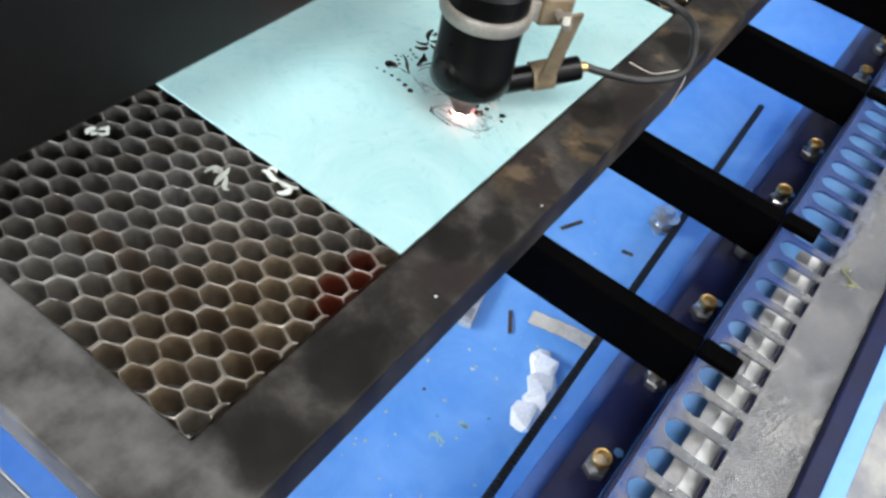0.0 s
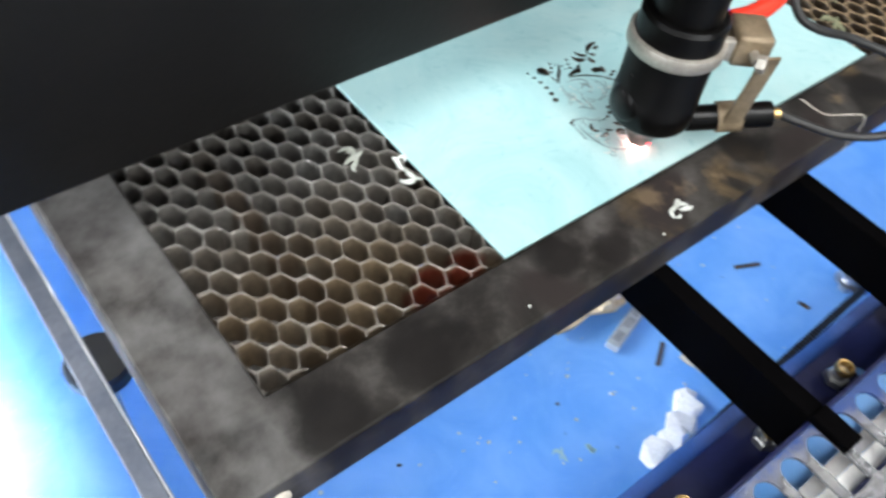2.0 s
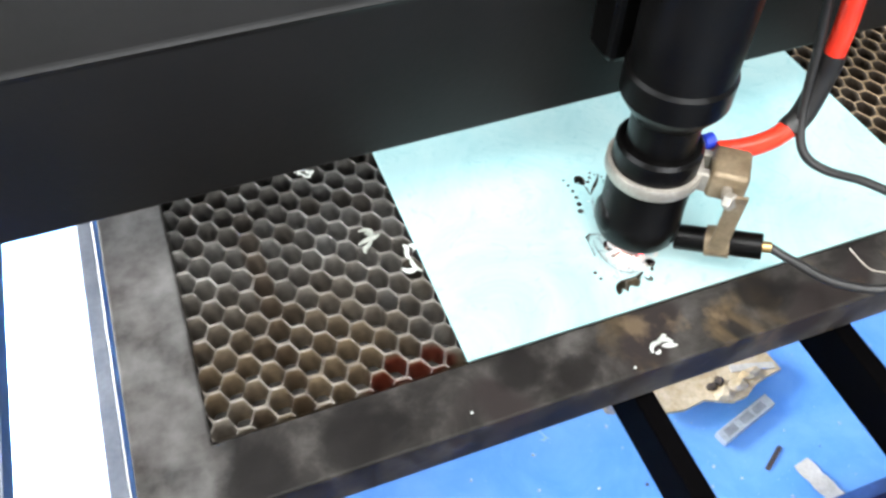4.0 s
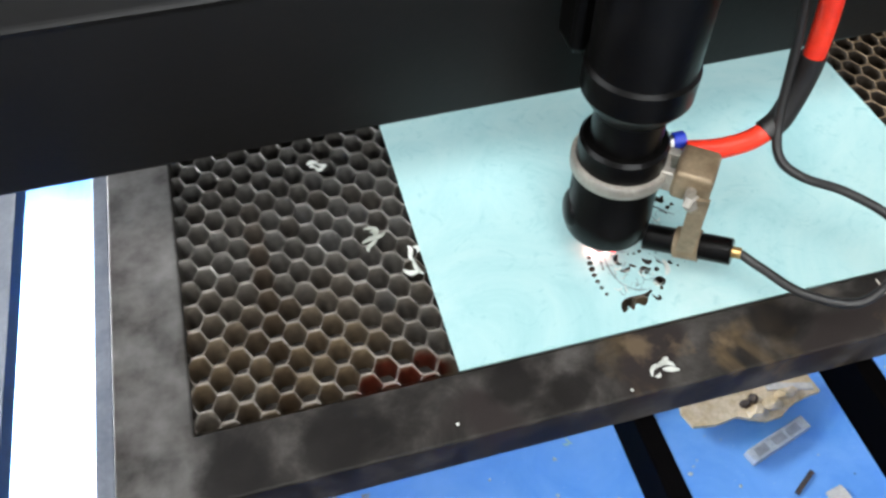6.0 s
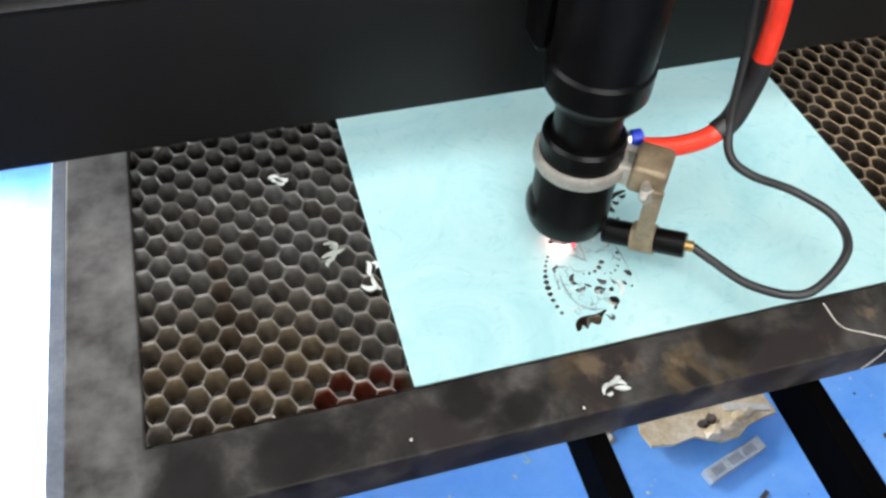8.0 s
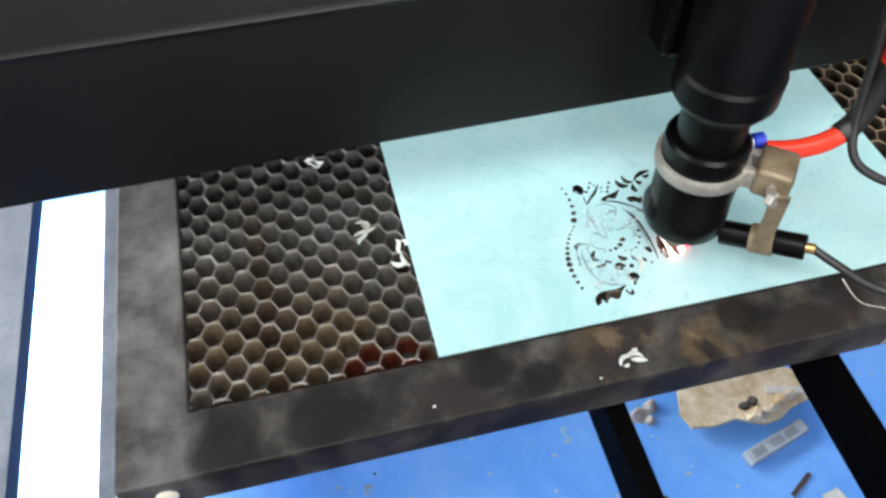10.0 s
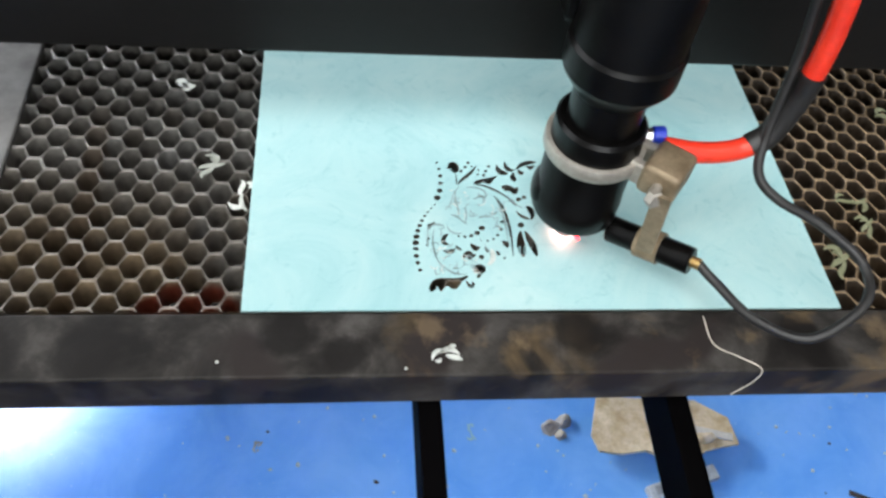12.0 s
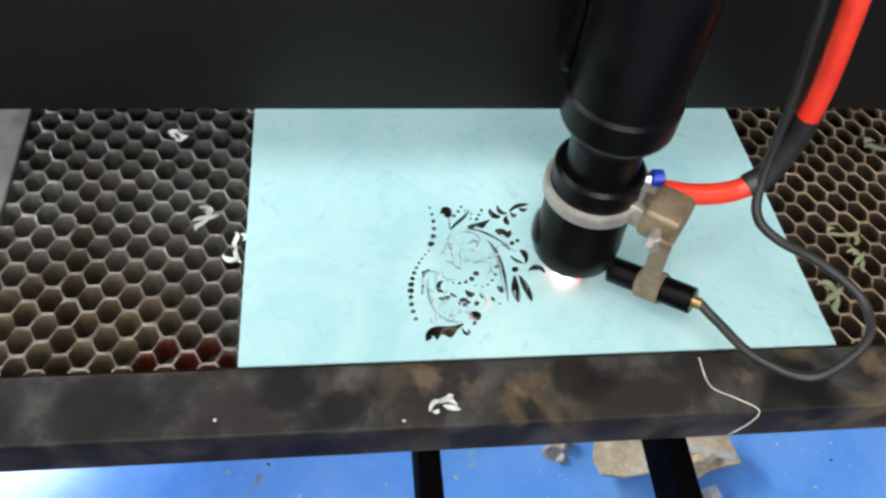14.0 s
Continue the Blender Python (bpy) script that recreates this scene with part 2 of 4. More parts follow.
def worn_bracket():
    """Blue paint on the finger tips, rubbed off to bright zinc towards the front."""
    m, n, l, b = mat("worn_blue_zinc", 0.35, 0.0, 0.5)
    v = where(n)
    split = n.new("ShaderNodeSeparateXYZ")
    l.new(v, split.inputs[0])
    g = noise_node(n, l, 300, 4, 0.7, v)
    edge = n.new("ShaderNodeMath")
    edge.operation = "MULTIPLY_ADD"
    l.new(noise_node(n, l, 90, 5, 0.7, v), edge.inputs[0])
    edge.inputs[1].default_value = 0.030
    kept = n.new("ShaderNodeMapRange")
    kept.inputs["From Min"].default_value, kept.inputs["From Max"].default_value, kept.inputs["To Max"].default_value = 0.06, 0.20, 0.024
    l.new(split.outputs["X"], kept.inputs["Value"])
    reach = n.new("ShaderNodeMath")
    reach.operation = "ADD"
    l.new(split.outputs["Y"], reach.inputs[0])
    l.new(kept.outputs["Result"], reach.inputs[1])
    l.new(reach.outputs[0], edge.inputs[2])
    paint = n.new("ShaderNodeMapRange")
    paint.inputs["From Min"].default_value, paint.inputs["From Max"].default_value = -0.108, -0.096
    l.new(edge.outputs[0], paint.inputs["Value"])
    zinc = ramp(n, l, noise_node(n, l, 35, 6, 0.75, v), [(0.30, (0.154, 0.162, 0.18)), (0.70, (0.339, 0.332, 0.324))])
    l.new(blend(n, l, paint.outputs["Result"], zinc, (0.020, 0.048, 0.165)), b.inputs["Base Color"])
    bare = n.new("ShaderNodeMapRange")
    bare.inputs["To Min"].default_value, bare.inputs["To Max"].default_value = 0.8, 0.0
    l.new(paint.outputs["Result"], bare.inputs["Value"])
    l.new(bare.outputs["Result"], b.inputs["Metallic"])
    rough_from(n, l, b, g, 0.14, 0.32)
    bump(n, l, b, noise_node(n, l, 1300, 2, 0.7, v), 1.0, 0.0007)
    return m


def glow(name, color, strength):
    m, n, l, b = mat(name)
    b.inputs["Base Color"].default_value = (*color, 1)
    b.inputs["Emission Color"].default_value = (*color, 1)
    b.inputs["Emission Strength"].default_value = strength
    return m


M_FRAME, M_CORE, M_BLUE, M_SHEET, M_ZINC, M_WORN = frame_steel(), core_metal(), blue_paint(), teal_sheet(), galvanised(), worn_bracket()
M_NAVY = mottled("navy_blue", (0.0042, 0.0056, 0.028), (0.0084, 0.0126, 0.056), 40, 400, (0.3, 0.5), spec=0.2)
M_SHADED_BLUE = mottled("shaded_blue_paint", (0.012, 0.0488, 0.21), (0.0225, 0.0788, 0.285), 40, 400, (0.3, 0.5))
M_BLACK = mottled("black_anodised", (0.0012, 0.0011, 0.0011), (0.0026, 0.0023, 0.0021), 60, 500, (0.22, 0.38), spec=0.16, moving=True)
M_BEAM = mottled("black_beam_paint", (0.00408, 0.00388, 0.00371), (0.00734, 0.0069, 0.0066), 8, 300, (0.36, 0.46), spec=0.22, moving=True)
M_RUBBER = mottled("black_rubber", (0.006, 0.0055, 0.0055), (0.014, 0.013, 0.012), 80, 600, (0.4, 0.6), moving=True)
M_BAR = mottled("black_bar_paint", (0.0006, 0.0005, 0.0006), (0.0014, 0.0012, 0.0014), 30, 300, (0.75, 0.9), spec=0.02)
M_SOOT = mottled("soot", (0.010, 0.009, 0.008), (0.030, 0.024, 0.018), 60, 400, (0.7, 0.9))
M_CLAMP = mottled("dull_clamp_metal", (0.32, 0.296, 0.256), (0.48, 0.448, 0.392), 90, 600, (0.35, 0.55), 0.6, moving=True)
M_TAN = mottled("tan_clip_metal", (0.16, 0.116, 0.068), (0.32, 0.248, 0.16), 90, 600, (0.4, 0.6), 0.4, moving=True)
M_STEEL = mottled("bright_steel", (0.50, 0.50, 0.50), (0.68, 0.67, 0.65), 90, 500, (0.2, 0.4), 0.95, moving=True)
M_BRASS = mottled("brass", (0.50, 0.33, 0.12), (0.68, 0.46, 0.20), 120, 600, (0.25, 0.45), 0.9)
M_RED = mottled("red_hose", (0.72, 0.030, 0.012), (0.85, 0.050, 0.020), 50, 300, (0.25, 0.4), moving=True)
M_HOLDER = mottled("blue_plastic", (0.010, 0.030, 0.42), (0.020, 0.055, 0.55), 50, 300, (0.3, 0.4), moving=True)
M_PAPER = mottled("white_paper", (0.78, 0.78, 0.77), (0.88, 0.88, 0.86), 60, 300, (0.8, 0.9))
M_CREAM = mottled("cream_card", (0.46, 0.42, 0.35), (0.62, 0.58, 0.50), 60, 300, (0.7, 0.9))
M_WOOD = mottled("scorched_board", (0.46, 0.33, 0.17), (0.74, 0.60, 0.40), 60, 300, (0.7, 0.9))
M_CHAR = mottled("char", (0.020, 0.015, 0.012), (0.10, 0.07, 0.05), 120, 500, (0.8, 0.9))
M_GREY = mottled("grey_plastic", (0.30, 0.32, 0.33), (0.48, 0.50, 0.50), 90, 400, (0.4, 0.6))
M_RECESS = mottled("grey_recess", (0.19, 0.20, 0.21), (0.29, 0.30, 0.30), 90, 400, (0.4, 0.6))
M_DUSTY = mottled("dusty_flake", (0.20, 0.21, 0.18), (0.34, 0.35, 0.31), 200, 700, (0.7, 0.9))
M_ASH = mottled("ashen_scrap", (0.20, 0.165, 0.125), (0.50, 0.44, 0.36), 90, 500, (0.8, 0.9))
M_RAIL = mottled("grey_rail_steel", (0.08, 0.092, 0.12), (0.128, 0.14, 0.168), 40, 400, (0.35, 0.6), 0.3)
M_FLAKE = mottled("pale_flake", (0.40, 0.42, 0.38), (0.62, 0.64, 0.60), 200, 700, (0.6, 0.8))
M_SHAVE = mottled("green_shaving", (0.118, 0.122, 0.0588), (0.196, 0.201, 0.122), 200, 700, (0.6, 0.8))
M_SCORE = mottled("scored_groove", (0.13, 0.18, 0.18), (0.30, 0.40, 0.40), 200, 700, (0.6, 0.8))
M_WALL = mottled("room_wall_paint", (0.30, 0.30, 0.30), (0.36, 0.36, 0.35), 2, 40, (0.8, 0.9))
M_RFLOOR = mottled("room_floor_concrete", (0.22, 0.22, 0.21), (0.30, 0.29, 0.28), 3, 60, (0.6, 0.8))
M_TUBE = glow("tube_glow", (0.95, 0.98, 1.0), 4.0)
M_SPARK = glow("spark_glow", (1.0, 0.40, 0.34), 420.0)
M_REDDOT = glow("red_dot_glow", (1.0, 0.03, 0.05), 6.0)


# ---- mesh helpers ----
def part(name, bm, material, parent=None, label="", smooth=False, angle=35):
    me = bpy.data.meshes.new(name)
    bmesh.ops.recalc_face_normals(bm, faces=bm.faces[:])
    if smooth:
        for e in bm.edges:
            e.smooth = len(e.link_faces) == 2 and e.calc_face_angle(0) < radians(angle)
        for f in bm.faces:
            f.smooth = True
    bm.to_mesh(me)
    bm.free()
    me.materials.append(material)
    ob = new(name, me)
    if parent is not None:
        ob.parent = parent
    if label:
        tagged(ob, label)
    return ob


def empty(name, label, category, group="", at=(0, 0, 0)):
    ob = new(name)
    ob.empty_display_size = 0.01
    ob.location = at
    return tagged(ob, label, category, group)


def box(x0, x1, y0, y1, z0, z1, bevel=0.0, segs=2, m=None):
    bm = bmesh.new()
    bmesh.ops.create_cube(bm, size=1)
    for v in bm.verts:
        v.co = Vector(((x0 + x1) / 2 + v.co.x * (x1 - x0), (y0 + y1) / 2 + v.co.y * (y1 - y0), (z0 + z1) / 2 + v.co.z * (z1 - z0)))
    if bevel:
        bmesh.ops.bevel(bm, geom=bm.edges[:], offset=bevel, segments=segs, affect="EDGES", profile=0.5)
    if m is not None:
        bm.transform(m)
    return bm


def lathe(profile, n=48, m=None, cap=True):
    """A solid turned about z from (radius, height) pairs."""
    bm = bmesh.new()
    rings = []
    for r, z in profile:
        rings.append([bm.verts.new((r * math.cos(2 * math.pi * i / n), r * math.sin(2 * math.pi * i / n), z)) for i in range(n)])
    for a, b in zip(rings, rings[1:]):
        for i in range(n):
            bm.faces.new((a[i], a[(i + 1) % n], b[(i + 1) % n], b[i]))
    if cap:
        bm.faces.new(rings[0])
        bm.faces.new(rings[-1])
    if m is not None:
        bm.transform(m)
    return bm


def along(p, q):
    """The pose that lays the z axis from p to q."""
    d = Vector(q) - Vector(p)
    return Matrix.Translation(p) @ d.to_track_quat("Z", "Y").to_matrix().to_4x4()


def rod(p, q, r, n=24, bevel=0.0):
    h = (Vector(q) - Vector(p)).length
    prof = [(r, 0), (r, h)] if not bevel else [(r - bevel, 0), (r, bevel), (r, h - bevel), (r - bevel, h)]
    return lathe(prof, n, along(p, q))


def smooth_path(pts, steps=10):
    """A Catmull-Rom curve through the points."""
    P = [Vector(p) for p in pts]
    P = [2 * P[0] - P[1]] + P + [2 * P[-1] - P[-2]]
    out = []
    for a, b, c, d in zip(P, P[1:], P[2:], P[3:]):
        for i in range(steps):
            t = i / steps
            out.append(0.5 * ((2 * b) + (c - a) * t + (2 * a - 5 * b + 4 * c - d) * t * t + (3 * b - a - 3 * c + d) * t ** 3))
    return out + [P[-2]]


def hose(pts, r, n=14, steps=10, radii=None):
    path = smooth_path(pts, steps)
    bm = bmesh.new()
    rings, side = [], None
    for i, p in enumerate(path):
        d = (path[min(i + 1, len(path) - 1)] - path[max(i - 1, 0)]).normalized()
        if side is None:
            side = d.orthogonal().normalized()
        side = (side - d * side.dot(d)).normalized()
        up = d.cross(side)
        rr = r if radii is None else radii(i / (len(path) - 1))
        rings.append([bm.verts.new(p + rr * (math.cos(2 * math.pi * k / n) * side + math.sin(2 * math.pi * k / n) * up)) for k in range(n)])
    for a, b in zip(rings, rings[1:]):
        for k in range(n):
            bm.faces.new((a[k], a[(k + 1) % n], b[(k + 1) % n], b[k]))
    bm.faces.new(rings[0])
    bm.faces.new(rings[-1])
    return bm


def plate(outer, holes, z0, z1):
    """A plate with holes that go through it; loops of (x, y)."""
    bm = bmesh.new()
    loops = []
    for loop in (outer, *holes):
        vs = [bm.verts.new((x, y, z1)) for x, y in loop]
        loops.append(vs)
        for a, b in zip(vs, vs[1:] + vs[:1]):
            bm.edges.new((a, b))
    bmesh.ops.triangle_fill(bm, use_beauty=True, use_dissolve=False, edges=bm.edges[:])
    low = {}
    for v in [v for vs in loops for v in vs]:
        low[v] = bm.verts.new((v.co.x, v.co.y, z0))
    for f in bm.faces[:]:
        bm.faces.new([low[v] for v in reversed(f.verts)])
    for vs in loops:
        for a, b in zip(vs, vs[1:] + vs[:1]):
            bm.faces.new((a, b, low[b], low[a]))
    return bm


def merge(*bms):
    out = bms[0]
    for b in bms[1:]:
        me = bpy.data.meshes.new("tmp")
        b.to_mesh(me)
        b.free()
        out.from_mesh(me)
        bpy.data.meshes.remove(me)
    return out


def setting(name, bm, material, label, smooth=False):
    return tagged(part(name, bm, material, None, "", smooth), label, name.split("_")[0], kind="structure")


# ---- the room and the machine's body ----
ROOM_Z, CEIL_Z = -0.95, 1.9
FLOOR = -0.478
setting("floor", box(-2.1, 3.1, -2.6, 3.1, ROOM_Z - 0.1, ROOM_Z), M_RFLOOR, "grey concrete workshop floor below the machine")
setting("ceiling", box(-2.1, 3.1, -2.6, 3.1, CEIL_Z, CEIL_Z + 0.1), M_WALL, "plain white workshop ceiling")
# the opening belongs to the added south fill light
setting("wall_south", merge(box(-2.1, -0.7, -2.6, -2.5, ROOM_Z, CEIL_Z), box(0.9, 3.1, -2.6, -2.5, ROOM_Z, CEIL_Z),
                            box(-0.7, 0.9, -2.6, -2.5, ROOM_Z, 0.7), box(-0.7, 0.9, -2.6, -2.5, 1.6, CEIL_Z)), M_WALL, "painted workshop wall with a window opening added for fill light")
setting("wall_north", box(-2.1, 3.1, 3.0, 3.1, ROOM_Z, CEIL_Z), M_WALL, "plain painted workshop wall")
setting("wall_east", box(3.0, 3.1, -2.5, 3.0, ROOM_Z, CEIL_Z), M_WALL, "plain painted workshop wall")
setting("wall_west", merge(box(-2.1, -2.0, -2.5, -0.8, ROOM_Z, CEIL_Z), box(-2.1, -2.0, 1.0, 1.2, ROOM_Z, CEIL_Z), box(-2.1, -2.0, 2.5, 3.0, ROOM_Z, CEIL_Z), box(-2.1, -2.0, 1.2, 2.5, ROOM_Z, 0.2), box(-2.1, -2.0, 1.2, 2.5, 1.25, CEIL_Z),
                           box(-2.1, -2.0, -0.8, 1.0, ROOM_Z, 0.1), box(-2.1, -2.0, -0.8, 1.0, 1.4, CEIL_Z)), M_WALL, "painted workshop wall with two window openings")
# unseen lamp bodies for the added overhead panels
for x, y, w, h in ((-0.30, -1.80, 1.2, 0.6), (-0.40, -0.72, 1.0, 0.9), (1.55, -0.55, 0.45, 0.35)):
    lamp = empty("added_ceiling_light", "unseen white flat panel lamp added under the workshop ceiling", "ceiling lamp", "ceiling lamps", (x, y, 1.86))
    part("housing", box(-w / 2 - 0.02, w / 2 + 0.02, -h / 2 - 0.02, h / 2 + 0.02, 0.01, 0.04, 0.006), M_WALL, lamp)
    part("diffuser", box(-w / 2, w / 2, -h / 2, h / 2, 0.0, 0.0098), M_TUBE, lamp)

X0, X1, Y0, Y1 = -0.42, 1.05, -0.215, 0.85
setting("tray_floor", box(X0, X1, Y0, Y1, FLOOR - 0.01, FLOOR), M_BLUE, "blue painted steel floor of the machine's bed, dusty")
setting("tray_wall_west", box(X0 - 0.02, X0, Y0, Y1, ROOM_Z, -0.115), M_BLUE, "blue painted steel side of the machine's bed")
setting("tray_wall_east", box(X1, X1 + 0.02, Y0, Y1, ROOM_Z, 0.02), M_BLUE, "blue painted steel side of the machine's bed")
setting("tray_wall_north", box(X0 - 0.02, X1 + 0.02, Y1, Y1 + 0.02, ROOM_Z, 0.02), M_BLUE, "blue painted steel back of the machine's bed")
setting("tray_wall_south", box(X0 - 0.02, X1 + 0.02, Y0 - 0.02, Y0, ROOM_Z, -0.03), M_BLUE, "blue painted steel front of the machine's bed")

# unseen bar, added as the source of the bright west floor
bar = empty("added_light_bar", "flat white light bar added out of view to brighten the bed floor", "light bar", at=(X0, 0.41, -0.252))
part("housing", box(0.0002, 0.132, -0.20, 0.20, 0.0, 0.012, 0.002), M_ZINC, bar)
part("diffuser", box(0.010, 0.126, -0.19, 0.19, -0.006, -0.0002, 0.001), M_TUBE, bar, "glowing white diffuser of the added bar")

# ---- the honeycomb table ----
TX0, TX1, TY0, TY1 = -0.134, 0.64, -0.029, 0.50      # outside of the frame
IX0, IX1, IY0, IY1 = -0.1045, 0.61, -0.0006, 0.47    # inside of the frame
table = empty("honeycomb_table", "sooty aluminium honeycomb cutting table in a dark steel frame", "cutting table")
bm = plate([(TX0, TY0), (TX1, TY0), (TX1, TY1), (TX0, TY1)], [[(IX0, IY0), (IX1, IY0), (IX1, IY1), (IX0, IY1)]], -0.022, 0)
bmesh.ops.recalc_face_normals(bm, faces=bm.faces[:])
bmesh.ops.bevel(bm, geom=[e for e in bm.edges if len(e.link_faces) == 2 and e.calc_face_angle(0) > 1], offset=0.0010, segments=2, affect="EDGES", profile=0.5)
part("frame", bm, M_FRAME, table, "smoke-stained dark flat steel frame")
part("base_plate", box(IX0, IX1, IY0, IY1, -0.0205, -0.0163), M_SOOT, table, "soot-black plate below the honeycomb")
part("rivet", lathe([(0.0045, 0), (0.0045, 0.0006), (0.003, 0.0014), (0.001, 0.0017)], 20, pose(-0.117, TY0, -0.012, 90)), M_CREAM, table, "pale round rivet head", True)


def honeycomb():
    """Six-sided cells in columns along y, each with a rounded lip that falls to a thin wall."""
    dx, dy, w, u = 0.0080, 0.0129, 0.00535, 0.00265
    rng = random.Random(4)
    verts, faces = [], []
    k0, k1 = int((IX0 + 0.0195) / dx) - 1, int((IX1 + 0.0195) / dx) + 1
    for k in range(k0, k1 + 1):
        cx = -0.0195 + dx * k
        for j in range(-1, int((IY1 - 0.003) / dy) + 1):
            cy = (0.0030 if k % 2 == 0 else 0.00945) + dy * j
            cx = -0.0195 + dx * k - 0.030 * cy
            if not (IX0 - 0.004 < cx < IX1 + 0.004 and IY0 - 0.005 < cy < IY1 + 0.005):
                continue
            jx, jy = rng.uniform(-0.0003, 0.0003), rng.uniform(-0.0003, 0.0003)
            hexa = [(w, 0), (u, dy / 2), (-u, dy / 2), (-w, 0), (-u, -dy / 2), (u, -dy / 2)]
            # twelve points round the cell: corners and the middles of the walls
            ring = []
            for a, b in zip(hexa, hexa[1:] + hexa[:1]):
                ring += [a, ((a[0] + b[0]) / 2, (a[1] + b[1]) / 2)]
            base = len(verts)
            for scale, blendr, z in ((1.0, 0.0, -0.0018), (0.965, 0.12, -0.0013), (0.925, 0.28, -0.0019), (0.895, 0.5, -0.0050), (0.895, 0.5, -0.0165)):
                for x, y in ring:
                    r = math.hypot(x, y)
                    s = scale * (1 - blendr + blendr * 0.0058 / r)
                    px, py = cx + x * s + (jx if scale < 1 else 0), cy + y * s + (jy if scale < 1 else 0)
                    verts.append((min(max(px, IX0 + 0.0002), IX1 - 0.0002), min(max(py, IY0 + 0.0014), IY1 - 0.0002), z))
            for ring_i in range(4):
                for i in range(12):
                    a, b = base + ring_i * 12 + i, base + ring_i * 12 + (i + 1) % 12
                    faces.append((a, b, b + 12, a + 12))
    me = bpy.data.meshes.new("honeycomb_core")
    me.from_pydata(verts, [], faces)
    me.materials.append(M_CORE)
    for p in me.polygons:
        p.use_smooth = True
    ob = new("honeycomb_core", me)
    ob.parent = table
    tagged(ob, "grey-brown sooty six-sided aluminium cells", kind="stuff")


honeycomb()

# ---- support bars under the table ----
for x in (0.0745, 0.1800, 0.3320, 0.4700):
    bar = empty("support_bar", "black painted steel support bar under the honeycomb table", "support bar", "support bars", (x, 0, 0))
    part("upright", box(-0.0048, 0.0048, -0.1105, 0.62, -0.0580, -0.0300, 0.0008), M_BAR, bar)
    part("tongue", box(-0.0048, 0.0048, -0.1285, -0.1107, -0.0328, -0.0286, 0.0006), M_BAR, bar)
    part("packer", box(-0.0044, 0.0044, -0.0240, -0.0060, -0.0298, -0.0222, 0.0004), M_BAR, bar)


# ---- the slotted bracket along the front, with its ledge ----
def slot(cx, half=0.0060, y0=-0.1405, y1=-0.1155):
    pts = [(cx - half, y0), (cx + half, y0)]
    for i in range(9):
        a = math.pi * i / 8
        pts.append((cx + half * math.cos(a), y1 - half + half * math.sin(a)))
    return pts


bracket = empty("slotted_bracket", "scuffed zinc bracket with a row of slots for the support bars", "bracket")
BX0, BX1 = -0.40, 0.80
slots = [slot(0.0153 + 0.01655 * k) for k in range(-20, 46)]
part("slotted_plate", plate([(BX0, -0.167), (BX1, -0.167), (BX1, -0.1128), (BX0, -0.1128)], slots, -0.0345, -0.033), M_WORN, bracket)
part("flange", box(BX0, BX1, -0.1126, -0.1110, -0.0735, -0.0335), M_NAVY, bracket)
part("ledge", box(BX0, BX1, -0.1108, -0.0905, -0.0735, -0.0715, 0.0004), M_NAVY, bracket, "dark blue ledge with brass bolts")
# blue lip in a darker copy of the paint: shade put into its colour
part("ledge_lip", box(BX0, BX1, -0.0903, -0.0815, -0.0900, -0.0850, 0.0004), M_SHADED_BLUE, bracket)
part("under_strip", box(BX0, 0.185, -0.1392, -0.1326, -0.0480, -0.0460), M_PAPER, bracket, "pale strip seen through the slots")
part("grey_strip", box(BX0, 0.185, -0.1324, -0.1262, -0.0490, -0.0465), M_ZINC, bracket, "dull grey strip seen through the slots")
part("under_ledge", box(BX0, BX1, -0.1660, -0.1128, -0.0640, -0.0620), M_BLUE, bracket)
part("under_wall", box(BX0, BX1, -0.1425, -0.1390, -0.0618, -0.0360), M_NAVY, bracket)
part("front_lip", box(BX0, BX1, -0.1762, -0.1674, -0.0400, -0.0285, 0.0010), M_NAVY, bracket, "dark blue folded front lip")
part("front_ledge", box(BX0, BX1, -0.1850, -0.1764, -0.0400, -0.0310, 0.0006), M_BLUE, bracket)
part("outer_plate", box(BX0, BX1, -0.2140, -0.1852, -0.0400, -0.0330, 0.0006), M_ZINC, bracket)


def bolt(x, y):
    b = empty("standoff_bolt", "brass-topped steel bolt standing on the dark blue ledge", "bolt", "ledge bolts", (x, y, -0.0715))
    part("nut", lathe([(0.0052, 0), (0.0056, 0.0005), (0.0056, 0.004), (0.0048, 0.0046)], 6), M_STEEL, b)
    part("stud", lathe([(0.0032, 0.0047), (0.0032, 0.0085)], 20), M_STEEL, b, "", True)
    part("ferrule", lathe([(0.0040, 0.0086), (0.0044, 0.0092), (0.0044, 0.0118), (0.0040, 0.0124), (0.0032, 0.0122), (0.0030, 0.0112), (0.0030, 0.0088)], 24, None, False), M_BRASS, b, "open brass ferrule", True, 60)
    return b


b0 = bolt(0.0185, -0.1030)
for k in range(1, 9):
    copy_thing(b0, pose(0.0185 + 0.0560 * k + (0.002 if k % 2 else 0), -0.1030, -0.0715, 0, 0, 25 * k))
for k in range(9):
    setting("ledge_hole_" + str(k + 1), lathe([(0.0022, 0), (0.0022, 0.0003)], 16, pose(0.0330 + 0.0560 * k, -0.1075, -0.0714)), M_BLUE, "small round hole that shows the blue bed below")

# ---- side rails beside the table ----
rail = empty("side_rail", "grey steel rail beside the table", "rail", "side rails", (-0.146, 0, 0))
part("strip", box(-0.0040, 0.0036, -0.10, 0.62, -0.034, -0.030, 0.0006), M_RAIL, rail)
part("lip", box(0.0037, 0.0047, -0.10, 0.62, -0.040, -0.0292, 0.0003), M_ZINC, rail, "brighter folded edge")
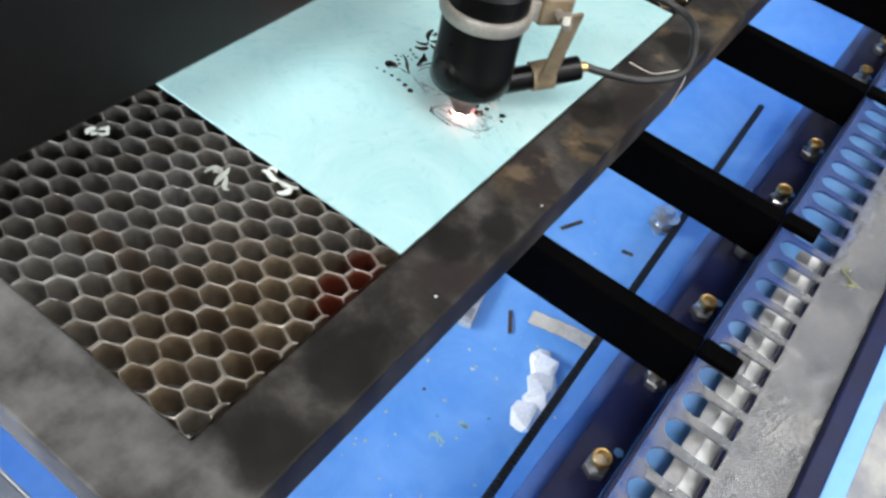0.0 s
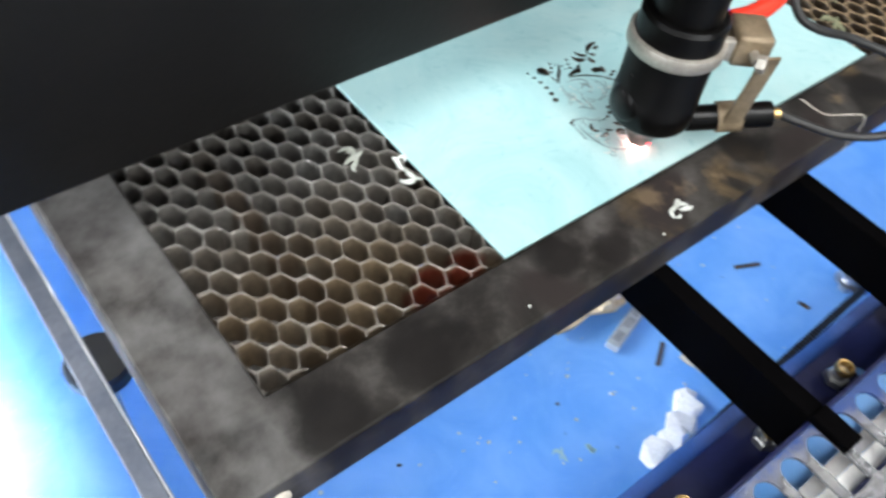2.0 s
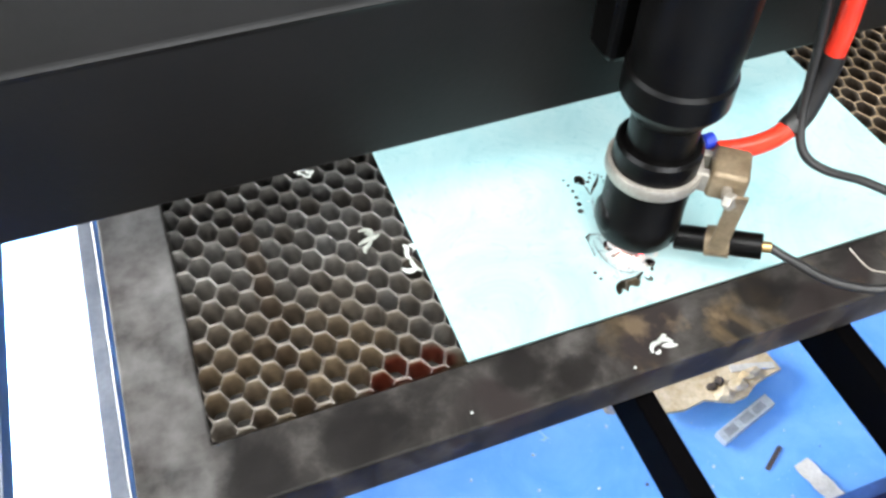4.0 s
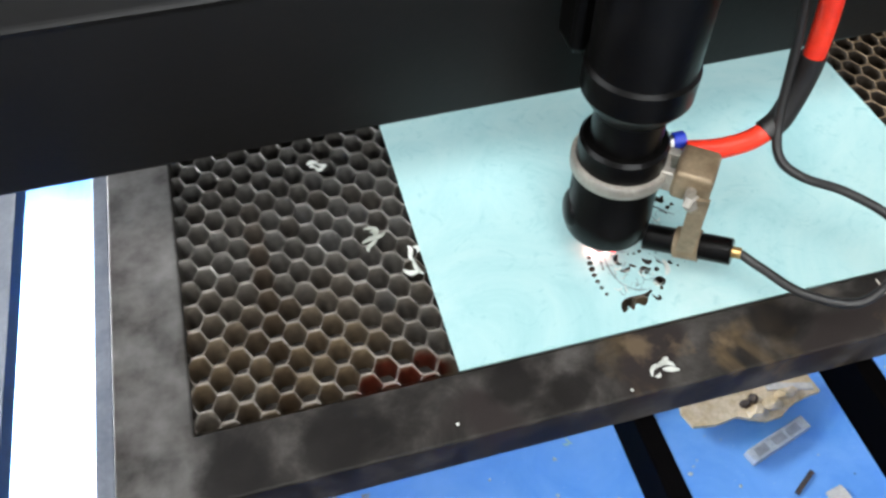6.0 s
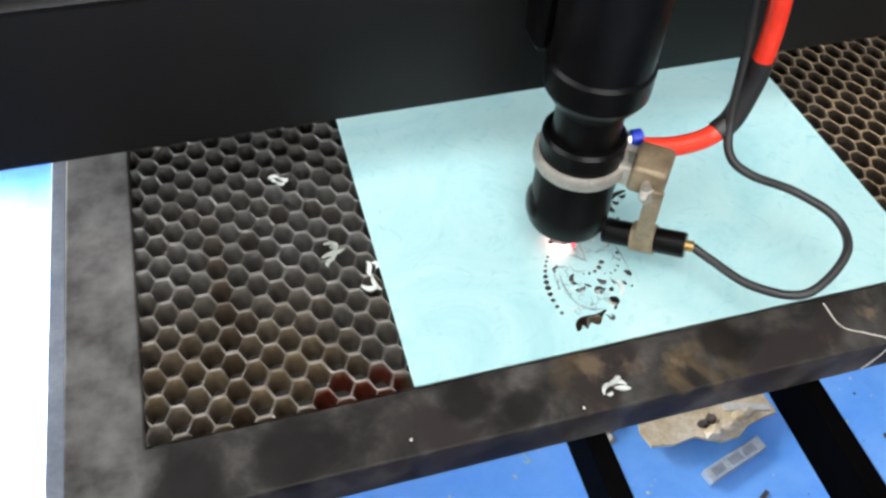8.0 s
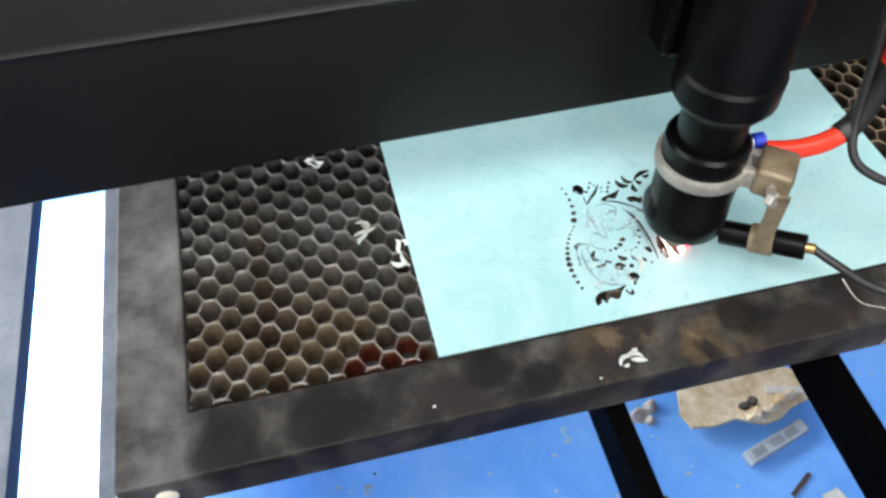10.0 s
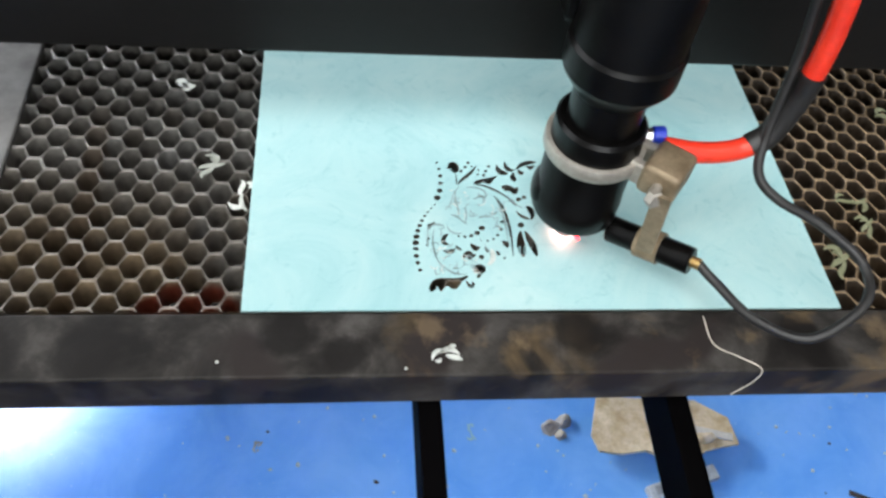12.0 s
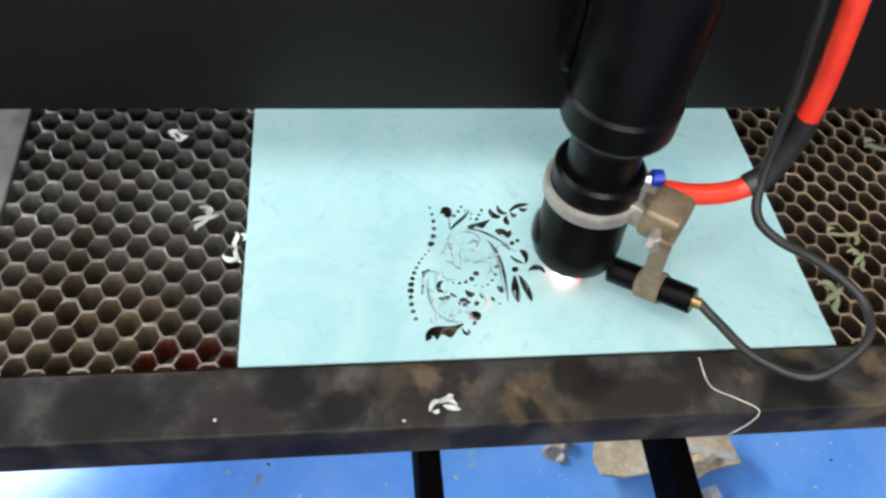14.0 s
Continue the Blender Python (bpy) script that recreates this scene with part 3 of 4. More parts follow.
rail = empty("side_rail", "grey steel rail near the side of the bed", "rail", "side rails", (-0.207, 0, 0))
part("strip", box(-0.010, 0.0096, -0.10, 0.62, -0.054, -0.050, 0.0006), M_RAIL, rail)
part("lip", box(0.0097, 0.0108, -0.10, 0.62, -0.062, -0.0490, 0.0003), M_RAIL, rail)
knob = empty("levelling_knob", "round black levelling knob on a steel stem beside the table", "knob", at=(-0.124, 0.212, -0.245))
part("disc", lathe([(0.0190, -0.016), (0.0228, -0.013), (0.0228, -0.003), (0.0205, 0.0)], 36), M_RUBBER, knob, "", True)
part("stem", rod((0, 0, FLOOR + 0.245), (0, 0, -0.0162), 0.005), M_STEEL, knob)

# ---- the sheet with its cut ornament ----
def D(u, v):
    """From the drawing's own units to the sheet."""
    return (0.06294 + 1.057e-4 * u - 8.5e-6 * v - 1.89e-8 * u * v + 1.5e-9 * v * v, 0.10552 - 3.4e-6 * u - 1.39e-4 * v - 2.7e-9 * u * v + 2.36e-8 * v * v)


def circle(u, v, r, n=10):
    r *= 1.18
    return [D(u + r * math.cos(2 * math.pi * i / n), v + 0.8 * r * math.sin(2 * math.pi * i / n)) for i in range(n)]


def bez(p, t):
    a, b, c, d = [Vector(q) for q in p]
    return a * (1 - t) ** 3 + 3 * b * t * (1 - t) ** 2 + 3 * c * t * t * (1 - t) + d * t ** 3


def chain(p, radii):
    n = len(radii)
    return [circle(*bez(p, i / max(n - 1, 1)), r) for i, r in enumerate(radii)]


def crossing(p, q):
    """Whether two closed loops cross, or one crosses itself where both are the same."""
    for i in range(len(p)):
        a, b = Vector(p[i]), Vector(p[(i + 1) % len(p)])
        for j in range(i + 2 if p is q else 0, len(q)):
            if p is q and (j + 1) % len(q) == i:
                continue
            c, d = Vector(q[j]), Vector(q[(j + 1) % len(q)])
            r, s, g = b - a, d - c, c - a
            den = r.x * s.y - r.y * s.x
            if abs(den) > 1e-16 and -0.02 <= (g.x * s.y - g.y * s.x) / den <= 1.02 and -0.02 <= (g.x * r.y - g.y * r.x) / den <= 1.02:
                return True
    return False


def inside(pt, loop):
    hit = False
    for (x0, y0), (x1, y1) in zip(loop, loop[1:] + loop[:1]):
        if (y0 > pt[1]) != (y1 > pt[1]) and pt[0] < x0 + (pt[1] - y0) / (y1 - y0) * (x1 - x0):
            hit = not hit
    return hit


def separate(loops):
    """Keeps the loops apart: each is shrunk a little, or left out, until it touches none before it."""
    kept = []
    for loop in loops:
        cx, cy = sum(x for x, y in loop) / len(loop), sum(y for x, y in loop) / len(loop)
        for f in (1.0, 0.9, 0.8, 0.65):
            small = [(cx + (x - cx) * f, cy + (y - cy) * f) for x, y in loop]
            if not crossing(small, small) and not any(crossing(small, k) or inside(small[0], k) or inside(k[0], small) for k in kept):
                kept.append(small)
                break
    return kept


def leaf(p, width, n=9, lobes=0, blunt=0.0):
    """A leaf-shaped slit along a curve; lobes give it a scalloped side."""
    for f in (1.38, 1.22, 1.0, 0.8, 0.6, 0.4):
        out = leaf_loop(p, width * f, n, lobes, blunt)
        if not crossing(out, out):
            break
    return out


def leaf_loop(p, width, n, lobes, blunt):
    left, right = [], []
    for i in range(n + 1):
        t = i / n
        c = bez(p, t)
        d = (bez(p, min(t + 0.02, 1)) - bez(p, max(t - 0.02, 0))).normalized()
        s = Vector((-d.y, d.x))
        w = width * (math.sin(math.pi * (0.04 + 0.92 * t)) ** 0.8 * (1 - blunt * t))
        wl = w * (1 + 0.55 * math.sin(lobes * 2 * math.pi * t)) if lobes else w
        left.append(c + s * wl)
        right.append(c - s * w)
    return [D(*q) for q in left + right[::-1]]


cuts = []
cuts += chain([(195, 190), (215, 235), (225, 300), (203, 355)], [5, 6, 8, 9, 11, 13])
cuts += chain([(193, 388), (130, 450), (85, 560), (140, 698)], [4, 4, 5, 6, 7, 9, 10, 12, 13, 11, 10, 9, 8])
cuts += chain([(305, 530), (340, 538), (385, 525), (407, 488)], [4, 6, 8, 11, 12])
cuts += chain([(405, 543), (460, 560), (495, 515), (498, 455)], [3, 4, 5, 6, 7, 8])
cuts += chain([(305, 225), (318, 212), (330, 200), (335, 185)], [7, 7, 6])
cuts += chain([(408, 240), (412, 228), (418, 212), (428, 197)], [7, 6, 6])
cuts += [circle(568, 346, 10), circle(593, 335, 9), circle(583, 465, 13), circle(411, 623, 11), circle(380, 237, 4), circle(382, 215, 4), circle(515, 622, 5)]
cuts += [leaf([(250, 190), (262, 200), (285, 215), (276, 235)], 17, 9, 1.5), leaf([(282, 240), (286, 258), (286, 275), (288, 290)], 2.4, 6)]
cuts += [leaf([(292, 290), (312, 250), (345, 250), (373, 196)], 5.5, 12)]
cuts += [leaf([(365, 275), (400, 268), (440, 270), (466, 240)], 9, 10, 2)]
cuts += [leaf([(466, 190), (466, 220), (492, 228), (518, 226)], 9, 9), leaf([(502, 172), (498, 200), (520, 214), (546, 210)], 7, 9), leaf([(545, 222), (530, 240), (545, 255), (556, 258)], 9, 8),
         leaf([(552, 206), (575, 175), (610, 168), (644, 168)], 7, 12), leaf([(600, 186), (612, 196), (625, 200), (636, 182)], 6, 8), leaf([(564, 205), (566, 222), (580, 226), (588, 214)], 7, 8)]
cuts += [leaf([(490, 292), (520, 282), (545, 330), (562, 288)], 12, 10, 1.5), leaf([(360, 286), (430, 280), (480, 320), (552, 356)], 3.2, 16)]
cuts += [leaf([(455, 335), (510, 380), (540, 470), (553, 612)], 4.5, 18)]
cuts += [leaf([(603, 378), (640, 385), (632, 420), (628, 440)], 9, 9, 1), leaf([(560, 400), (580, 430), (605, 430), (622, 436)], 5, 9)]
cuts += [leaf([(583, 492), (578, 530), (590, 580), (602, 612)], 11, 10, 0, -0.5), leaf([(602, 492), (622, 530), (645, 560), (662, 606)], 9, 10, 0, -0.5)]
cuts += [leaf([(190, 797), (205, 720), (270, 790), (352, 716)], 19, 16, 3), leaf([(348, 735), (360, 780), (395, 760), (372, 742)], 6, 12)]
cuts += [circle(405, 680, 24, 14), circle(440, 692, 16, 12), leaf([(395, 720), (400, 715), (405, 712), (410, 704)], 6, 5)]
cuts += [leaf([(258, 525), (232, 530), (228, 575), (262, 570)], 8, 10), leaf([(240, 603), (262, 600), (280, 612), (290, 588)], 8, 8), leaf([(292, 575), (300, 590), (312, 588), (322, 596)], 5, 6)]
cuts += [leaf([(328, 630), (350, 585), (365, 640), (384, 612)], 13, 10, 2), leaf([(360, 562), (375, 585), (390, 590), (400, 575)], 9, 8), leaf([(500, 545), (520, 552), (528, 565), (520, 572)], 9, 8)]
cuts += [leaf([(645, 470), (665, 450), (700, 445), (718, 478)], 9, 10)]
cuts += [leaf([(425, 575), (432, 585), (440, 590), (436, 600)], 6, 7), leaf([(478, 590), (482, 602), (490, 610), (494, 604)], 6, 7)]

cuts += [leaf([(199, 480), (185, 468), (170, 490), (166, 512)], 6, 9, 2), circle(168, 548, 6), circle(166, 578, 5), circle(372, 206, 4), circle(352, 200, 4)]
cuts += [leaf([(508, 560), (520, 540), (540, 552), (530, 575)], 6, 8), leaf([(478, 600), (490, 590), (505, 596), (512, 612)], 5, 8), leaf([(630, 378), (645, 392), (640, 410), (652, 425)], 5, 8)]
cuts += [leaf([(548, 300), (562, 282), (572, 300), (560, 318)], 5, 8), leaf([(520, 355), (536, 350), (548, 362), (556, 378)], 4, 8), leaf([(374, 590), (380, 572), (392, 560), (402, 560)], 6, 8)]

LATE = [(8.6 - 0.45 * i, c) for i, c in enumerate(chain([(193, 388), (130, 450), (85, 560), (140, 698)], [4, 4, 5, 6, 7, 9, 10, 12, 13, 11, 10, 9, 8]))]
LATE += [(3.1, leaf([(190, 797), (205, 720), (270, 790), (352, 716)], 19, 16, 3)), (3.3, leaf([(348, 735), (360, 780), (395, 760), (372, 742)], 6, 12)), (3.5, circle(405, 680, 24, 14)), (3.6, circle(440, 692, 16, 12))]
LATE += [(8.7, leaf([(455, 335), (510, 380), (540, 470), (553, 612)], 4.5, 18)), (9.0, leaf([(583, 492), (578, 530), (590, 580), (602, 612)], 11, 10, 0, -0.5)), (9.2, leaf([(602, 492), (622, 530), (645, 560), (662, 606)], 9, 10, 0, -0.5)),
         (9.4, circle(583, 465, 13)), (9.6, leaf([(603, 378), (640, 385), (632, 420), (628, 440)], 9, 9, 1)), (9.8, leaf([(560, 400), (580, 430), (605, 430), (622, 436)], 5, 9)), (13.3, leaf([(645, 470), (665, 450), (700, 445), (718, 478)], 9, 10))]
SW, SH = 0.248, 0.20
sheet = tagged(part("teal_sheet", plate([(0, 0), (SW, 0), (SW - 0.0058, SH), (0, SH)], separate(cuts), -0.0004, 0.0006), M_SHEET), "pale teal board with an ornament cut through it", "board")


sheet.data.materials.append(M_CHAR)
for f in sheet.data.polygons:
    if abs(f.normal.z) < 0.5 and 0.002 < f.center.x < SW - 0.012 and f.center.y > 0.002:
        f.material_index = 1     # burnt edges of the cuts


PLUGS = []
for when, loop in LATE:
    cx, cy = sum(x for x, y in loop) / len(loop), sum(y for x, y in loop) / len(loop)
    plug = part("cut_out", plate([((x - cx) * 0.985, (y - cy) * 0.985) for x, y in loop], [], -0.0004, 0.0006), M_SHEET)
    tagged(plug, "small teal piece that drops out of the cut board", "cut-out", "cut-outs of the board")
    PLUGS.append((plug, when, cx, cy))


def score(p, width=2.8, n=14):
    bm = bmesh.new()
    pts = leaf(p, width, n)
    top = [bm.verts.new((x, y, 0.00075)) for x, y in pts]
    low = [bm.verts.new((x, y, 0.0005)) for x, y in pts]
    m = len(pts) // 2
    for i in range(m - 1):
        bm.faces.new((top[i], top[i + 1], top[-2 - i], top[-1 - i]))
    for a, b, c, d in zip(top, top[1:] + top[:1], low[1:] + low[:1], low):
        bm.faces.new((a, b, c, d))
    return bm


for p in ([(240, 410), (280, 380), (260, 330), (300, 300)], [(285, 320), (275, 380), (310, 400), (300, 440)], [(330, 300), (400, 290), (430, 320), (420, 350)],
          [(300, 440), (320, 470), (340, 460), (338, 475)], [(335, 380), (325, 420), (345, 440), (330, 465)], [(400, 430), (430, 440), (450, 420), (462, 440)],
          [(170, 500), (160, 540), (170, 570), (168, 590)], [(165, 500), (190, 470), (220, 480), (242, 488)], [(195, 500), (180, 560), (200, 640), (250, 700)],
          [(205, 620), (230, 690), (300, 720), (350, 705)], [(250, 480), (260, 520), (290, 520), (320, 515)], [(420, 560), (430, 590), (460, 590), (450, 630)],
          [(460, 340), (500, 400), (520, 480), (530, 560)], [(520, 345), (545, 350), (560, 380), (590, 385)], [(380, 350), (400, 330), (420, 345), (405, 370)], [(268, 430), (282, 440), (300, 430), (320, 465)]):
    part("score_line", score(p), M_SCORE, sheet, "shallow grey scored line")
# fine engraved scrolls that fill the middle of the ornament
rng = random.Random(21)
for cu, cv, ru, rv, count in ((330, 370, 85, 60, 26), (300, 660, 95, 50, 24), (230, 560, 50, 70, 14), (470, 420, 45, 60, 12)):
    for i in range(count):
        u, v, a, k = cu + rng.uniform(-ru, ru), cv + rng.uniform(-rv, rv), rng.uniform(0, 6.28), rng.choice((-1, 1))
        r = rng.uniform(10, 26)
        p = [(u + r * (0.4 + 0.3 * j) * math.cos(a + k * 0.95 * j), v + r * (0.4 + 0.3 * j) * math.sin(a + k * 0.95 * j)) for j in range(4)]
        part("engraved_scroll", score(p, rng.uniform(1.2, 2.6), 10), M_SCORE if i % 3 else M_FLAKE, sheet)
# highlight on a hole's edge, laid on as a pale crescent
part("crescent_highlight", score([(440, 655), (470, 650), (465, 600), (452, 585)], 9), M_FLAKE, sheet, "pale crescent laid on as the highlight of a hole's edge")


# ---- loose flakes on the table ----
def flake(name, curls, at, mtl, label, h=0.0007, scale=1.0, category="scrap", lift=0.0):
    """A small scrap of cut ornament: leaf-shaped curls joined in one thin piece."""
    bm = None
    for p, w in curls:
        n = 9
        left, right = [], []
        for i in range(n + 1):
            t = i / n
            c = bez(p, t)
            d = (bez(p, min(t + 0.02, 1)) - bez(p, max(t - 0.02, 0))).normalized()
            s = Vector((-d.y, d.x)) * w * (0.25 + math.sin(math.pi * t))
            left.append(c + s)
            right.append(c - s)
        b = bmesh.new()
        rows = [[b.verts.new((q.x * scale, q.y * scale, z + lift * i / n)) for i, q in enumerate(side)] for z in (0, h) for side in (left, right)]
        ll, lr, tl, tr = rows
        for i in range(n):
            b.faces.new((tl[i], tl[i + 1], tr[i + 1], tr[i]))
            b.faces.new((ll[i], lr[i], lr[i + 1], ll[i + 1]))
            b.faces.new((ll[i], ll[i + 1], tl[i + 1], tl[i]))
            b.faces.new((lr[i + 1], lr[i], tr[i], tr[i + 1]))
        b.faces.new((ll[0], tl[0], tr[0], lr[0]))
        b.faces.new((ll[n], lr[n], tr[n], tl[n]))
        bm = b if bm is None else merge(bm, b)
    ob = part(name, bm, mtl)
    ob.matrix_world = at
    return tagged(ob, label, category, "loose scraps")


CURL_A = [([(-5, -2), (-5, 1), (-2, 3), (0, 1)], 0.7), ([(-2, 1), (0, 3), (3, 3), (5, 0)], 0.8), ([(0, 0), (2, -1), (4, -1), (6, -2)], 0.8), ([(1, 2), (2, 4), (3, 4), (4, 3.5)], 0.6), ([(-4, -2), (-3, -3), (-2, -2.5), (-2, -1.5)], 0.5)]
CURL_B = [([(-2, -6), (-4, -3), (1, -3), (2, 0)], 0.8), ([(-4, -1), (-1, 1), (3, 0), (6, 2)], 0.9), ([(-2, 6), (3, 7), (4, 3), (1, 1)], 0.9), ([(0, 4), (2, 4), (2, 2.5), (1, 2)], 0.5)]
CURL_C = [([(0, 8), (3, 6), (-2, 3), (1, 0)], 0.8), ([(1, 1), (0, -2), (1, -5), (3, -7)], 0.7), ([(-4, -3), (-3, -6), (0, -6), (2, -5)], 0.9), ([(2, 7), (4, 7), (5, 5), (3, 4)], 0.7)]
CURL_D = [([(-4, 2), (-2, 4), (0, 2), (1, 1)], 1.2), ([(-1, 1), (1, 0), (3, -2), (5, 0)], 1.4), ([(0, 1), (0, -2), (2, -3), (3, -3)], 1.1), ([(-3, 0), (-2, 1), (0, 0), (1, 0)], 0.9)]
scrap = flake("cut_scrap", CURL_A, pose(0.0785, -0.0205, 0.0002), M_FLAKE, "pale curled cut-out scrap on the dark steel frame", scale=0.00105)
flake("cut_scrap", CURL_D, pose(-0.036, 0.128, -0.0012), M_FLAKE, "small white cut-out scrap lying on the honeycomb", scale=0.00100)
flake("cut_scrap", CURL_B, pose(-0.0195, 0.0760, -0.0012), M_DUSTY, "pale curled cut-out scrap lying on the honeycomb", scale=0.00112)
flake("cut_scrap", CURL_C, pose(-0.0050, 0.0590, -0.0010), M_FLAKE, "white branched cut-out scrap beside the teal board", scale=0.00112)
for x, y, a, s in ((0.322, 0.113, 80, 1.3), (0.276, 0.058, 90, 0.9), (0.277, 0.044, 30, 0.8), (0.256, 0.024, 20, 1.1), (0.300, 0.036, -60, 0.9), (0.330, 0.060, -20, 1.1), (0.345, 0.090, 40, 1.2)):
    flake("shaving", CURL_C if a > 50 else CURL_B, pose(x, y, -0.0008, 8, 5, a), M_SHAVE, "greenish curled shaving on the honeycomb", 0.0006, 0.0012 * s, "shaving", 0.0015)
flake("shaving", CURL_C, pose(0.166, -0.1500, -0.0328, 4, 0, -35), M_SHAVE, "greenish curled shaving on the zinc bracket", 0.0006, 0.0008, "shaving", 0.001)
tagged(part("fibre", hose([(0.186, -0.004, 0.0006), (0.187, -0.017, 0.0006), (0.196, -0.023, 0.0006), (0.2035, -0.0285, 0.0008), (0.2030, -0.0302, -0.006), (0.1975, -0.0302, -0.0180)], 0.00024, 8), M_CREAM, None, "", True), "thin pale fibre draped over the steel frame", "fibre")
for x, y in ((-0.0070, -0.0222), (0.0630, -0.0260)):
    tagged(part("crumb", lathe([(0.0004, 0), (0.0007, 0.0003), (0.0003, 0.0007)], 7, pose(x, y, 0)), M_FLAKE), "tiny pale crumb on the steel frame", "crumb", "crumbs")

# ---- litter on the blue floor ----
def wad(name, lumps, at, mtl, label, seed, category):
    """A faceted wad: lumps (x, y, width, depth, height) of folded paper pressed together."""
    r = random.Random(seed)
    bm = None
    for x, y, w, d, h in lumps:
        b = bmesh.new()
        for i in range(18):
            a, e = r.uniform(0, 2 * math.pi), r.uniform(0.30, 1.0)
            b.verts.new((x + w / 2 * e * math.cos(a), y + d / 2 * e * math.sin(a), h * r.uniform(0, 1) * (1.15 - 0.6 * e)))
        for i in range(7):
            a = 2 * math.pi * i / 7
            b.verts.new((x + w / 2 * 0.85 * math.cos(a), y + d / 2 * 0.85 * math.sin(a), 0))
        hull = bmesh.ops.convex_hull(b, input=b.verts[:])
        bmesh.ops.delete(b, geom=list({g for g in hull["geom_interior"] + hull["geom_unused"] if isinstance(g, bmesh.types.BMVert)}), context="VERTS")
        bm = b if bm is None else merge(bm, b)
    ob = part(name, bm, mtl)
    ob.matrix_world = at
    return tagged(ob, label, category)


wad("crumpled_paper", [(-0.034, -0.014, 0.050, 0.034, 0.011), (-0.012, -0.014, 0.050, 0.036, 0.015), (0.008, -0.008, 0.044, 0.036, 0.017), (0.028, 0.002, 0.040, 0.036, 0.015), (0.034, 0.010, 0.030, 0.024, 0.012)],
    pose(0.317, -0.004, FLOOR), M_PAPER, "crumpled white paper on the blue bed floor", 5, "paper")
strip = bmesh.new()
rows = []
for i in range(13):
    u = i / 12 - 0.5
    rows.append([strip.verts.new((u * 0.078, w + 0.0012 * math.sin(5 * u) + (0.0012 if i % 3 else 0) * (1 if w > 0 else -1), z + 0.003 * math.sin(math.pi * (u + 0.5)))) for w in (-0.0090, 0.0090) for z in (0, 0.0009)])
for a, b in zip(rows, rows[1:]):
    for i, j in ((0, 1), (1, 3), (3, 2), (2, 0)):
        strip.faces.new((a[i], a[j], b[j], b[i]))
strip.faces.new((rows[0][0], rows[0][1], rows[0][3], rows[0][2]))
strip.faces.new((rows[-1][0], rows[-1][1], rows[-1][3], rows[-1][2]))
ob = part("card_strip", strip, M_CREAM)
ob.matrix_world = pose(0.4005, 0.0070, FLOOR + 0.0004, 0, 0, -80)
tagged(ob, "cream card strip on the blue bed floor", "card strip")

# tan board scrap: a split plank with a raised, scorched sliver along its front
board = empty("scorched_board", "scorched tan board scrap under the table's edge", "board scrap", at=(0.352, 0.150, FLOOR))
part("plank", plate([(-0.072, 0.000), (-0.067, -0.017), (-0.045, -0.021), (-0.020, -0.018), (-0.008, -0.024), (0.006, -0.030), (0.024, -0.029), (0.040, -0.020), (0.058, -0.016), (0.075, -0.014), (0.071, 0.014), (0.040, 0.034), (-0.060, 0.040)], [], 0.0135, 0.0180), M_WOOD, board)
part("under_block", box(-0.050, 0.030, 0.006, 0.034, 0, 0.0133, 0.001), M_CHAR, board)
part("pale_strip", box(-0.024, 0.024, -0.0040, 0.0040, 0.0182, 0.0205, 0.0006, 2, pose(0.046, -0.002, 0, 0, 0, -14)), M_CREAM, board, "pale bare strip along the board")
wad("burnt_lump", [(-0.012, 0.000, 0.030, 0.020, 0.010), (0.006, 0.004, 0.030, 0.016, 0.013), (0.024, 0.012, 0.030, 0.014, 0.009)], pose(0.366, 0.130, FLOOR + 0.0182), M_WOOD, "curled scorched sliver lying on the scorched board", 7, "burnt scrap")
wad("char_lump", [(-0.004, 0, 0.016, 0.012, 0.006), (0.006, 0.003, 0.012, 0.014, 0.008)], pose(0.350, 0.142, FLOOR + 0.0182), M_CHAR, "small black charred lump on the scorched board", 9, "burnt scrap")
blk = empty("plastic_block", "small grey plastic block on the blue bed floor", "plastic block", at=(0.3645, 0.1025, FLOOR))
blk.rotation_euler[2] = radians(16)
part("body", box(-0.0375, 0.0375, -0.0072, 0.0072, 0, 0.010, 0.001), M_GREY, blk)
# recesses drawn as darker pads on the block's top
for x in (-0.023, 0.0, 0.019):
    part("recess", box(x - 0.0075, x + 0.0075, -0.0042, 0.0042, 0.0101, 0.0105), M_RECESS, blk, "recess drawn as a slightly darker thin pad")
wad("burnt_scrap", [(-0.008, 0, 0.022, 0.020, 0.010), (0.008, 0.004, 0.020, 0.018, 0.013), (0.000, -0.009, 0.014, 0.012, 0.007)], pose(0.2515, 0.1660, FLOOR, 0, 0, 10), M_ASH, "small grey burnt scrap on the blue bed floor", 11, "burnt scrap")
for x, y, a, L in ((0.549, 0.083, -24, 0.033), (0.5595, 0.008, -75, 0.014), (0.370, 0.058, 32, 0.031)):
    ob = part("dark_chip", box(-L / 2, L / 2, -0.0024, 0.0024, 0, 0.0020, 0.0004), M_CHAR)
    ob.matrix_world = pose(x, y, FLOOR, 0, 0, a)
    tagged(ob, "thin dark sliver on the blue bed floor", "sliver", "slivers")
flake("cut_scrap", CURL_B, pose(0.203, 0.034, FLOOR + 0.0002, 0, 0, 30), M_SHEET, "curled teal cut-out scrap on the blue bed floor", scale=0.0013)
flake("cut_scrap", CURL_D, pose(0.231, 0.023, FLOOR + 0.0002, 0, 0, -40), M_SHEET, "small teal cut-out scrap on the blue bed floor", scale=0.0012)
